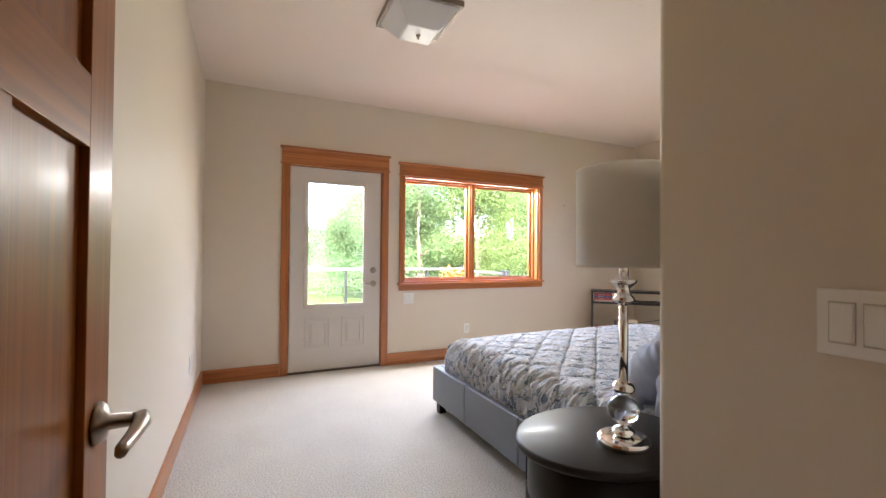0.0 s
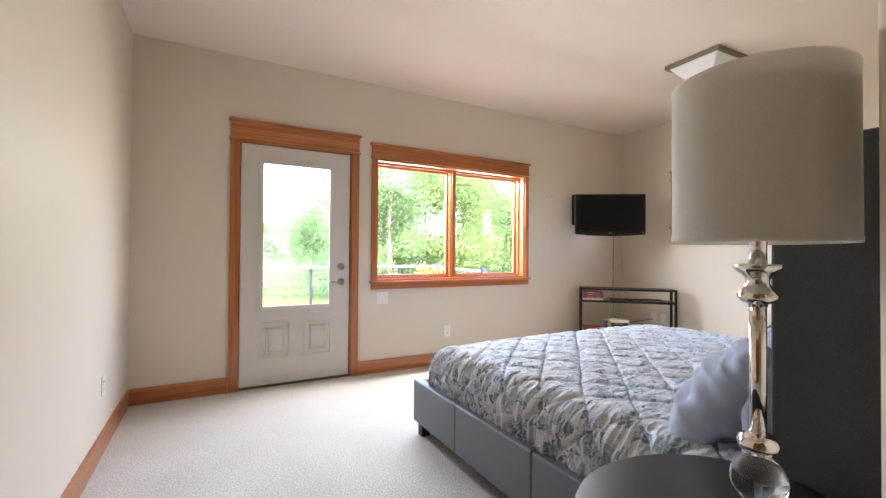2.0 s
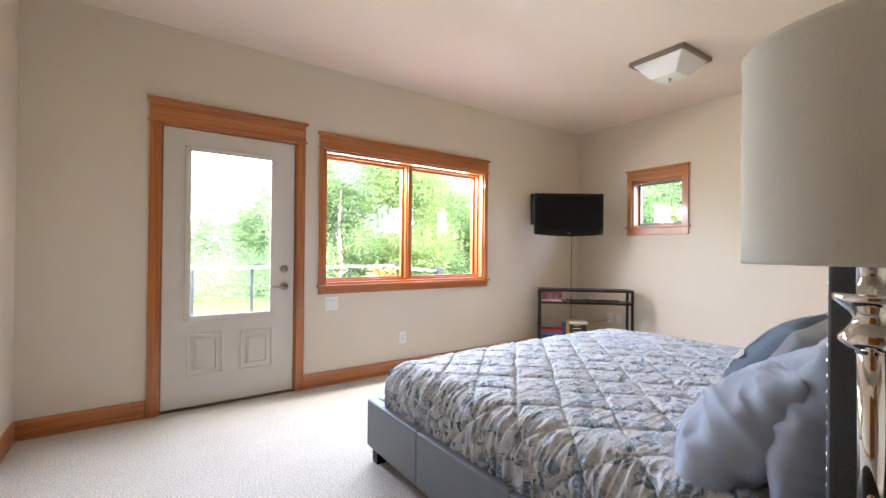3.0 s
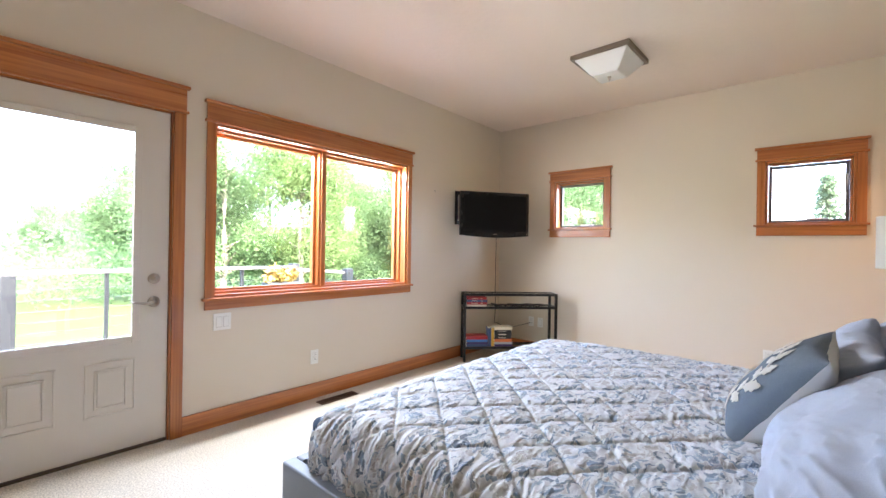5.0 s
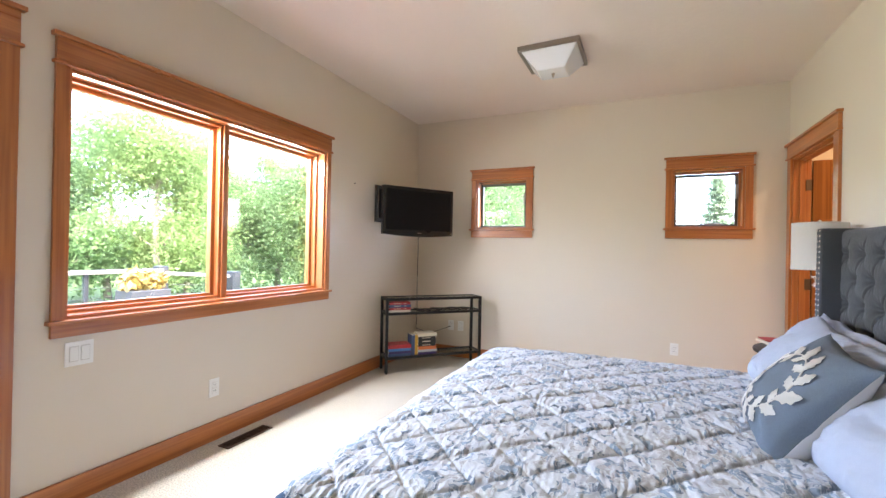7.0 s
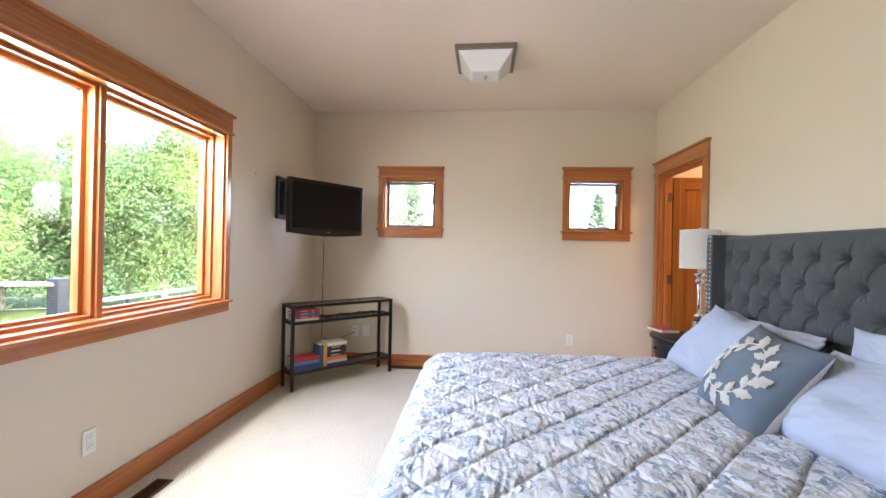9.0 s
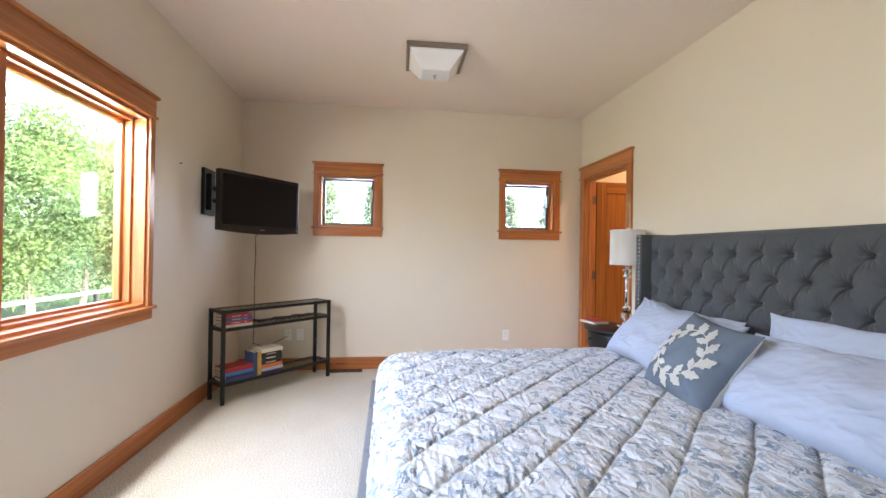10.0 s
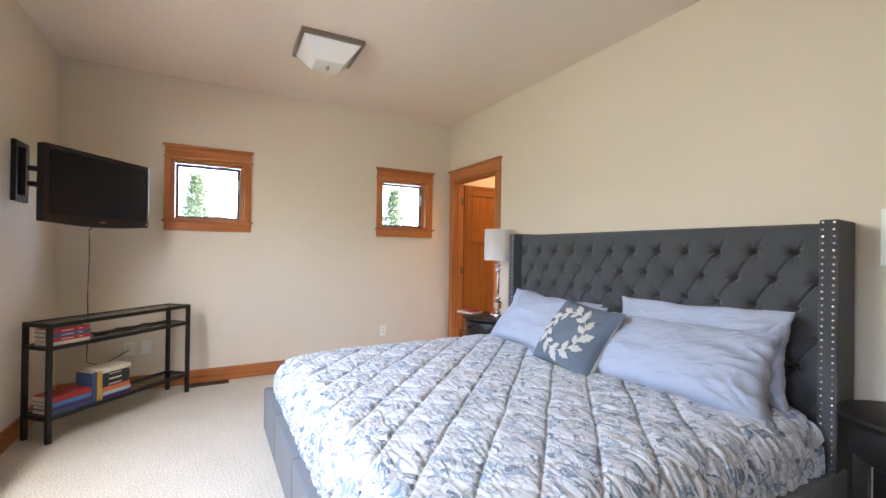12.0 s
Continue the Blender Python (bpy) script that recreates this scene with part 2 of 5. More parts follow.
def mesh_of(name, bm, mat, smooth=False):
    me = bpy.data.meshes.new(name)
    bmesh.ops.recalc_face_normals(bm, faces=bm.faces[:]) if not smooth else None
    bm.to_mesh(me)
    bm.free()
    me.materials.append(mat)
    if smooth:
        me.shade_smooth()
    return me


def part(name, bm, mat, parent, label="", smooth=False, at=None):
    ob = new(name, mesh_of(name, bm, mat, smooth))
    ob.parent = parent
    if at is not None:
        ob.matrix_basis = at
    return tagged(ob, label)


def repeat(ob, parent, at):
    """Another object on the same mesh, for alike pieces."""
    o = new(ob.name.split(".")[0], ob.data)
    o.parent = parent
    o.matrix_basis = at
    return o


def thing(name, label, category, at=None, group="", kind=""):
    ob = new(name)
    ob.empty_display_size = 0.05
    if at is not None:
        ob.matrix_basis = at
    return tagged(ob, label, category, group, kind)


def solid(name, bm, mat, label, category="", kind="", smooth=False, at=None):
    ob = new(name, mesh_of(name, bm, mat, smooth))
    if at is not None:
        ob.matrix_basis = at
    return tagged(ob, label, category, "", kind)


def wall(name, along, a0, a1, d0, d1, z0, z1, holes, mat, label):
    """A wall along 'x' or 'y' from a0 to a1, between depths d0 and d1, with through holes (a0, a1, z0, z1)."""
    sa = sorted({a0, a1, *(h[0] for h in holes), *(h[1] for h in holes)})
    sz = sorted({z0, z1, *(h[2] for h in holes), *(h[3] for h in holes)})
    full = {}
    for i in range(len(sa) - 1):
        for k in range(len(sz) - 1):
            ca, cz = (sa[i] + sa[i + 1]) / 2, (sz[k] + sz[k + 1]) / 2
            full[i, k] = not any(h[0] < ca < h[1] and h[2] < cz < h[3] for h in holes)
    bm = bmesh.new()
    P = (lambda a, d, z: bm.verts.new((a, d, z))) if along == "x" else (lambda a, d, z: bm.verts.new((d, a, z)))
    for (i, k), f in full.items():
        if not f:
            continue
        A0, A1, Z0, Z1 = sa[i], sa[i + 1], sz[k], sz[k + 1]
        for d in (d0, d1):
            bm.faces.new((P(A0, d, Z0), P(A1, d, Z0), P(A1, d, Z1), P(A0, d, Z1)))
        for di, dk, edge in ((-1, 0, ((A0, Z0), (A0, Z1))), (1, 0, ((A1, Z0), (A1, Z1))), (0, -1, ((A0, Z0), (A1, Z0))), (0, 1, ((A0, Z1), (A1, Z1)))):
            if not full.get((i + di, k + dk), False):
                (p, q), (r, s) = edge
                bm.faces.new((P(p, d0, q), P(r, d0, s), P(r, d1, s), P(p, d1, q)))
    bmesh.ops.remove_doubles(bm, verts=bm.verts[:], dist=1e-5)
    return solid(name, bm, mat, label, "wall", "structure")

# ---- the rooms: x east, y north, floor at 0 ----
WEST, EAST, NORTH, SOUTH, TOP = -0.46, 4.90, 4.22, 0.615, 2.74
D1 = (0.262, 1.198, 0.0, 2.048)          # garden door opening
W1 = (1.438, 3.235, 0.867, 2.035)        # wide window opening
E1 = (2.872, 3.452, 1.472, 2.02)         # small east windows, along y
E2 = (0.927, 1.496, 1.472, 2.02)
S1 = (3.968, 4.80, 0.0, 2.045)           # doorway to the next room
H1 = (-0.345, 0.475, 0.0, 2.05)          # doorway from the hall

solid("floor", blocks((-0.62, 5.06, -2.62, 4.38, -0.06, 0.0)), M_CARPET, "cream cut-pile wall-to-wall carpet", "floor", "structure")
solid("ceiling", blocks((-0.62, 5.06, -2.62, 4.38, TOP, TOP + 0.1)), M_CEIL, "beige knockdown-textured plaster ceiling", "ceiling", "structure")
wall("wall_north", "x", -0.62, 5.06, NORTH, 4.38, 0, TOP, [D1, W1], M_WALL, "beige painted wall with door and window")
wall("wall_west", "y", -2.5, NORTH, -0.62, WEST, 0, TOP, [], M_WALL, "plain beige painted plaster wall")
wall("wall_east", "y", -2.5, NORTH, EAST, 5.06, 0, TOP, [E1, E2], M_WALL, "beige painted wall with two small windows")
wall("wall_south", "x", 0.96, EAST, 0.495, SOUTH, 0, TOP, [S1], M_WALL, "beige painted wall behind the headboard")
bm = bmesh.new()
box(bm, 0.84, 0.96, -0.13, SOUTH, 0, TOP)
corner = [e for e in bm.edges if all(abs(v.co.x - 0.84) < 1e-4 and abs(v.co.y - SOUTH) < 1e-4 for v in e.verts)]
bmesh.ops.bevel(bm, geom=corner, offset=0.022, segments=6, affect="EDGES", profile=0.5)
solid("wall_entry", bm, M_WALL, "beige painted entry wall with bullnose corner", "wall", "structure")
wall("wall_hall_door", "x", WEST, 0.84, -0.13, -0.01, 0, TOP, [H1], M_WALL, "beige painted wall round the hall doorway")
wall("wall_hall_east", "y", -2.5, -0.13, 0.84, 0.96, 0, TOP, [], M_WALL, "plain beige painted hall wall")
wall("wall_hall_end", "x", -0.62, 5.06, -2.62, -2.5, 0, TOP, [], M_WALL, "plain beige painted wall at the hall end")
wall("wall_next_room_south", "x", 0.96, EAST, -1.3, -1.18, 0, TOP, [], M_WALL, "plain beige painted wall of next room")
wall("wall_next_room_west", "y", -1.18, 0.495, 3.2, 3.32, 0, TOP, [], M_WALL, "plain beige painted wall of next room")


# ---- baseboards ----
def baseboard(x0, x1, y0, y1, mat):
    bm = blocks((x0, x1, y0, y1, 0.0, 0.122), bevel=0.003)
    solid("baseboard", bm, mat, "orange-toned fir baseboard along the wall", "baseboard", "structure")


BT = 0.016
baseboard(WEST, 0.193, NORTH - BT, NORTH, M_WX)
baseboard(1.266, EAST, NORTH - BT, NORTH, M_WX)
baseboard(WEST, WEST + BT, 0.05, NORTH - BT, M_WY)
baseboard(EAST - BT, EAST, SOUTH + 0.02, NORTH - BT, M_WY)
baseboard(0.865, 3.886, SOUTH, SOUTH + BT, M_WX)
baseboard(0.84 - BT, 0.84, -0.01, SOUTH - 0.02, M_WY)


# ---- trim pieces in the plane of a wall: local x along it, local y out of it, z up ----
def craftsman_trim(parent, a0, a1, z0, z1, side, head, wx, wz, sill=False):
    """Flat casing with a taller head board, a cap and a bead; with a stool and an apron under a window."""
    out = 0.019
    part("casing", blocks((a0 - side, a0, 0, out, z0 if not sill else z0 - 0.0, z1), bevel=0.002), wz, parent)
    part("casing", blocks((a1, a1 + side, 0, out, z0, z1), bevel=0.002), wz, parent)
    part("head_bead", blocks((a0 - side - 0.012, a1 + side + 0.012, 0, out + 0.012, z1, z1 + 0.016), bevel=0.005, segments=3), wx, parent)
    part("head_casing", blocks((a0 - side, a1 + side, 0, out + 0.003, z1 + 0.016, z1 + head - 0.02), bevel=0.002), wx, parent)
    part("head_cap", blocks((a0 - side - 0.016, a1 + side + 0.016, 0, out + 0.02, z1 + head - 0.02, z1 + head), bevel=0.004, segments=3), wx, parent)
    if sill:
        part("stool", blocks((a0 - side - 0.018, a1 + side + 0.018, 0, out + 0.02, z0 - 0.018, z0), bevel=0.005, segments=3), wx, parent)
        part("apron", blocks((a0 - side, a1 + side, 0, out, z0 - sill, z0 - 0.018), bevel=0.002), wx, parent)


NORTH_FACE = pose(0, NORTH, 0, 0, 0, 180)      # local x runs west
EAST_FACE = pose(EAST, 0, 0, 0, 0, 90)         # local x runs north, local y runs west
SOUTH_FACE = pose(0, SOUTH, 0, 0, 0, 0)


def jamb_lining(parent, a0, a1, z0, z1, depth, thick, wx, wz, bottom=True):
    part("side_jamb", blocks((a0, a0 + thick, -depth, 0.001, z0, z1), bevel=0.0015), wz, parent)
    part("side_jamb", blocks((a1 - thick, a1, -depth, 0.001, z0, z1), bevel=0.0015), wz, parent)
    part("head_jamb", blocks((a0 + thick, a1 - thick, -depth, 0.001, z1 - thick, z1), bevel=0.0015), wx, parent)
    if bottom:
        part("sill", blocks((a0 + thick, a1 - thick, -depth, 0.001, z0, z0 + thick), bevel=0.0015), wx, parent)


def sash(parent, a0, a1, z0, z1, y0, y1, rail, wx, wz, name="sash"):
    s = part(name, blocks((a0, a0 + rail, y0, y1, z0, z1), (a1 - rail, a1, y0, y1, z0, z1), bevel=0.003), wz, parent)
    part("sash_rail", blocks((a0 + rail, a1 - rail, y0, y1, z0, z0 + rail), bevel=0.003), wx, s)
    part("sash_rail", blocks((a0 + rail, a1 - rail, y0, y1, z1 - rail, z1), bevel=0.003), wx, s)
    p = part("pane", blocks((a0 + rail - 0.004, a1 - rail + 0.004, (y0 + y1) / 2 - 0.003, (y0 + y1) / 2 + 0.003, z0 + rail - 0.004, z1 - rail + 0.004)), M_PANE, s, "clear window glass")
    p.visible_shadow = False
    return s


# wide north window
win = thing("window_1", "wide two-light window with orange fir craftsman trim", "window", NORTH_FACE, kind="structure")
a0, a1, z0, z1 = -W1[1], -W1[0], W1[2], W1[3]
craftsman_trim(win, a0, a1, z0, z1, 0.05, 0.142, M_WX, M_WZ, sill=0.079)
jamb_lining(win, a0, a1, z0, z1, 0.155, 0.018, M_WX, M_WZ)
mid = -2.320
for lo, hi in ((a0 + 0.018, mid - 0.016), (mid + 0.016, a1 - 0.018)):
    f = part("stop", blocks((lo, lo + 0.018, -0.111, -0.07, z0 + 0.018, z1 - 0.018), (hi - 0.018, hi, -0.111, -0.07, z0 + 0.018, z1 - 0.018), bevel=0.002), M_WZ, win)
    part("stop_rail", blocks((lo + 0.018, hi - 0.018, -0.111, -0.07, z1 - 0.036, z1 - 0.018), bevel=0.002), M_WX, f)
    part("stop_rail", blocks((lo + 0.018, hi - 0.018, -0.111, -0.07, z0 + 0.018, z0 + 0.036), bevel=0.002), M_WX, f)
    sash(win, lo + 0.008, hi - 0.008, z0 + 0.0185, z1 - 0.022, -0.150, -0.112, 0.034, M_WX, M_WZ)
part("mullion", blocks((mid - 0.016, mid + 0.016, -0.15, -0.055, z0 + 0.018, z1 - 0.018), bevel=0.003), M_WZ, win)

# small east windows, cranked sashes in a dark metal edge
for name, w in (("window_2", E1), ("window_3", E2)):
    win = thing(name, "small square casement window with orange fir trim", "window", EAST_FACE, kind="structure")
    a0, a1, z0, z1 = w
    craftsman_trim(win, a0, a1, z0, z1, 0.058, 0.118, M_WX, M_WZ, sill=0.096)
    jamb_lining(win, a0, a1, z0, z1, 0.15, 0.018, M_WX, M_WZ)
    part("stop", blocks((a0 + 0.018, a0 + 0.033, -0.125, -0.08, z0 + 0.018, z1 - 0.018), bevel=0.002), M_WZ, win)
    part("stop_rail", blocks((a0 + 0.033, a1 - 0.0195, -0.0975, -0.08, z1 - 0.034, z1 - 0.018), bevel=0.003), M_WX, win)
    sash(win, a0 + 0.034, a1 - 0.020, z0 + 0.019, z1 - 0.034, -0.135, -0.098, 0.024, M_SASH, M_SASH, "metal_sash")
    c = part("latch", blocks((a0 + 0.046, a0 + 0.064, -0.08, -0.055, z0 + 0.27, z0 + 0.40), bevel=0.004), M_STEEL, win, "grey sash latch")
    part("lever", blocks((a0 + 0.04, a0 + 0.052, -0.066, -0.045, z0 + 0.31, z0 + 0.40), bevel=0.003), M_STEEL, c)
    part("crank", blocks((a0 + 0.16, a0 + 0.30, -0.098, -0.07, z0 + 0.034, z0 + 0.05), bevel=0.004), M_STEEL, win, "grey window crank")

# garden door
door = thing("door_1", "closed greige half-glazed door with fir trim", "door", NORTH_FACE, kind="structure")
a0, a1, z1 = -D1[1], -D1[0], D1[3]
craftsman_trim(door, a0, a1, 0.0, z1, 0.067, 0.172, M_WX, M_WZ)
jamb_lining(door, a0, a1, 0.0, z1, 0.155, 0.01, M_WX, M_WZ, bottom=False)
part("threshold", blocks((a0 + 0.01, a1 - 0.01, -0.155, -0.004, 0.0, 0.016), bevel=0.003), M_BRONZE, door, "dark metal threshold")
L, R, B, T, F = a0 + 0.014, a1 - 0.014, 0.02, z1 - 0.014, -0.012
gl, gr, gb, gt = -1.010, -0.438, 0.665, 1.888
bm = blocks((L, gl, F - 0.044, F, B, T), (gr, R, F - 0.044, F, B, T), (gl, gr, F - 0.044, F, B, gb), (gl, gr, F - 0.044, F, gt, T))
bmesh.ops.remove_doubles(bm, verts=bm.verts[:], dist=1e-5)
slab = part("slab", bm, M_GREIGE, door, "smooth greige painted door leaf")
fr = 0.028
bm = blocks((gl - fr, gl + 0.012, F, F + 0.014, gb - fr, gt + fr), (gr - 0.012, gr + fr, F, F + 0.014, gb - fr, gt + fr), (gl + 0.012, gr - 0.012, F, F + 0.014, gb - fr, gb + 0.012), (gl + 0.012, gr - 0.012, F, F + 0.014, gt - 0.012, gt + fr), bevel=0.005)
part("glazing_frame", bm, M_GREIGE, slab)
p = part("pane", blocks((gl + 0.001, gr - 0.001, F - 0.03, F - 0.02, gb + 0.001, gt - 0.001)), M_PANE, slab, "clear door glass")
p.visible_shadow = False
for x0 in (-1.022, -0.668):
    x1 = x0 + 0.235
    bm = bmesh.new()
    for inset, hgt in ((0.0, 0.008), (0.042, 0.009)):
        for q in ((x0 + inset, x0 + inset + 0.01, 0.238 + inset, 0.542 - inset), (x1 - inset - 0.01, x1 - inset, 0.238 + inset, 0.542 - inset), (x0 + inset + 0.01, x1 - inset - 0.01, 0.238 + inset, 0.248 + inset), (x0 + inset + 0.01, x1 - inset - 0.01, 0.532 - inset, 0.542 - inset)):
            box(bm, q[0], q[1], F - 0.001, F + hgt, q[2], q[3])
    box(bm, x0 + 0.056, x1 - 0.056, F - 0.001, F + 0.006, 0.294, 0.486)
    part("embossed_panel", bevelled(bm, 0.002), M_GREIGE, slab)
for nm, x, z in (("deadbolt", -1.108, 1.009), ("lever_rose", -1.109, 0.869)):
    r = part(nm, lathe([(0, -0.001), (0.033, -0.001), (0.033, 0.006), (0.026, 0.013), (0.012, 0.016), (0.011, 0.03), (0, 0.03)], 28), M_NICKEL, slab, "satin nickel lock", True, pose(x, F, z, -90))
    if nm == "deadbolt":
        part("thumb_turn", blocks((-0.004, 0.004, -0.014, 0.014, 0.02, 0.04), bevel=0.002), M_NICKEL, r)
    else:
        part("lever", tube([(0, 0, 0.03), (0.01, 0, 0.045), (0.05, 0.004, 0.05), (0.10, -0.004, 0.046), (0.125, -0.008, 0.04)], [0.009, 0.009, 0.008, 0.007, 0.005], 10), M_NICKEL, r, "", True)
for z in (0.25, 1.05, 1.78):
    part("hinge", tube([(-0.268, F + 0.008, z - 0.045), (-0.268, F + 0.008, z + 0.045)], 0.006), M_BRONZE, door, "dark bronze hinge")
# Unseen strip, added to block daylight through the gap round the leaf.
part("gap_strip", blocks((a0 + 0.0105, a0 + 0.03, F - 0.066, F - 0.0455, 0.017, z1 - 0.011), (a1 - 0.03, a1 - 0.0105, F - 0.066, F - 0.0455, 0.017, z1 - 0.011), (a0 + 0.03, a1 - 0.03, F - 0.066, F - 0.0455, z1 - 0.03, z1 - 0.011), (a0 + 0.03, a1 - 0.03, F - 0.066, F - 0.0455, 0.0165, 0.03)), M_BRONZE, door, "dark strip added to close the gap round the leaf")
part("strike", blocks((a0 + 0.002, a0 + 0.012, F - 0.03, F + 0.002, 0.84, 0.90), bevel=0.001), M_BRONZE, door)


def panel_door(name, label, at, mx):
    """A three-panel shaker leaf: local x from hinge to latch, local y through it, one panel over two."""
    d = thing(name, label, "door", at, kind="structure")
    W, H, t = 0.80, 2.02, 0.036
    st = 0.115
    part("stile", blocks((0, st, 0, t, 0.012, H), bevel=0.002), M_DOORZ, d)
    part("stile", blocks((W - st, W, 0, t, 0.012, H), bevel=0.002), M_DOORZ, d)
    for za, zb in ((0.012, 0.22), (1.335, 1.445), (H - 0.12, H)):
        part("rail", blocks((st, W - st, 0, t, za, zb), bevel=0.002), mx, d)
    part("muntin", blocks((W / 2 - 0.055, W / 2 + 0.055, 0, t, 0.22, 1.335), bevel=0.002), M_DOORZ, d)
    for xa, xb, za, zb in ((st, W - st, 1.445, H - 0.12), (st, W / 2 - 0.055, 0.22, 1.335), (W / 2 + 0.055, W - st, 0.22, 1.335)):
        part("panel", blocks((xa, xb, 0.013, t - 0.013, za, zb)), M_DOORZ, d)
    for side, sgn in ((0.0, -1), (t, 1)):
        r = part("handle_rose", lathe([(0, 0), (0.034, 0), (0.034, 0.005), (0.027, 0.014), (0.013, 0.017), (0.011, 0.048), (0, 0.048)], 28), M_NICKEL, d, "aged nickel lever handle", True, pose(W - 0.062, side, 0.90, -90 * sgn))
        part("lever", tube([(0.004, 0, 0.046), (0.004, 0, 0.060), (-0.014, 0.003 * sgn, 0.064), (-0.045, 0.009 * sgn, 0.060), (-0.085, 0.014 * sgn, 0.054), (-0.112, 0.010 * sgn, 0.058)], [0.011, 0.0135, 0.0135, 0.0115, 0.010, 0.008], 10), M_NICKEL, r, "", True)
    for z in (0.25, 1.0, 1.82):
        part("hinge", tube([(-0.006, t / 2, z - 0.045), (-0.006, t / 2, z + 0.045)], 0.007), M_BRONZE, d)
    return d


# the hall door stands open along the west wall; the next room's door stands open into it
panel_door("door_2", "varnished fir panel door standing open along wall", pose(-0.300, 0.0, 0, 0, 0, 90), M_DOORX)
panel_door("door_3", "varnished fir panel door standing open inwards", pose(4.785, 0.485, 0, 0, 0, -90), M_DOORX)
fr = thing("door_frame_1", "orange fir door frame with craftsman head", "door frame", SOUTH_FACE, kind="structure")
craftsman_trim(fr, S1[0], S1[1], 0, S1[3], 0.081, 0.135, M_WX, M_WZ)
jamb_lining(fr, S1[0], S1[1], 0, S1[3], 0.12, 0.012, M_WX, M_WZ, bottom=False)
part("stop", blocks((4.776, 4.788, -0.075, -0.04, 0, 2.03), (3.98, 3.992, -0.075, -0.04, 0, 2.03), (3.992, 4.776, -0.075, -0.04, 2.02, 2.033), bevel=0.001), M_WZ, fr)
for z in (0.25, 1.0, 1.82):
    part("hinge", blocks((4.782, 4.788, -0.119, -0.082, z - 0.045, z + 0.045), bevel=0.001), M_BRONZE, fr, "bronze hinge leaf")
fr = thing("door_frame_2", "fir lining of the hall doorway", "door frame", pose(0, -0.01, 0), kind="structure")
craftsman_trim(fr, H1[0], H1[1], 0, H1[3], 0.07, 0.14, M_WX, M_WZ)
jamb_lining(fr, H1[0], H1[1], 0, H1[3], 0.12, 0.012, M_WX, M_WZ, bottom=False)


# ---- switches and outlets ----
def cover_plate(name, label, at, width, kinds):
    d = thing(name, label, "outlet" if name == "wall_outlet" else "switch", at)
    part("plate", blocks((-width / 2, width / 2, 0, 0.006, -0.057, 0.057), bevel=0.003), M_WHITE, d)
    n = len(kinds)
    for i, k in enumerate(kinds):
        c = (i - (n - 1) / 2) * 0.046
        if k == "rocker":
            # Raised grey strips imitate the shade in the gap round the rocker.
            part("rocker_gap_shade", blocks((c - 0.0185, c - 0.0166, 0.0052, 0.0072, -0.036, 0.036), (c + 0.0166, c + 0.0185, 0.0052, 0.0072, -0.036, 0.036), (c - 0.0166, c + 0.0166, 0.0052, 0.0072, -0.036, -0.0332), (c - 0.0166, c + 0.0166, 0.0052, 0.0072, 0.0332, 0.036)), M_GAPSHADE, d, "grey strips painting shade round the rocker")
            part("rocker", blocks((c - 0.0165, c + 0.0165, 0.005, 0.010, -0.033, 0.033), bevel=0.002), M_WHITE, d)
        else:
            for z in (0.019, -0.019):
                # Grey backing plate imitates the line of shade round the socket.
                part("socket_gap_shade", blocks((c - 0.0182, c + 0.0182, 0.0052, 0.0066, z - 0.0162, z + 0.0162), bevel=0.0005, segments=1), M_GAPSHADE, d, "grey plate painting shade round the socket")
                s = part("socket", blocks((c - 0.0165, c + 0.0165, 0.005, 0.009, z - 0.0145, z + 0.0145), bevel=0.004), M_WHITE, d)
                # Near-black bars paint the shade of open slots; no hole is cut.
                part("slot", blocks((c - 0.007, c - 0.005, 0.008, 0.0095, z - 0.004, z + 0.006), (c + 0.005, c + 0.007, 0.008, 0.0095, z - 0.004, z + 0.006)), M_HOLESHADE, s)
    return d


cover_plate("wall_outlet", "white duplex outlet low on the wall", pose(2.221, NORTH, 0.332, 0, 0, 180), 0.07, ["outlet"])
cover_plate("wall_outlet", "white duplex outlet low on the wall", pose(WEST, 3.42, 0.37, 0, 0, -90), 0.07, ["outlet"])
cover_plate("wall_outlet", "white duplex outlet low on the wall", pose(EAST, 1.46, 0.335, 0, 0, 90), 0.07, ["outlet"])
cover_plate("wall_outlet", "white duplex outlet behind the console table", pose(EAST, 3.74, 0.36, 0, 0, 90), 0.07, ["outlet"])
cover_plate("wall_outlet", "white cable plate behind the console table", pose(EAST, 3.62, 0.36, 0, 0, 90), 0.07, ["rocker"])
cover_plate("light_switch", "white double rocker switch under the window trim", pose(1.505, NORTH, 0.702, 0, 0, 180), 0.116, ["rocker", "rocker"])
cover_plate("light_switch", "white triple rocker switch on the entry wall", pose(0.84, 0.205, 1.068, 0, 0, 90), 0.164, ["rocker"] * 3)
solid("nail", tube([(3.642, NORTH, 1.834), (3.642, NORTH - 0.012, 1.834)], 0.004), M_IRON, "small dark nail in the painted wall", "nail")


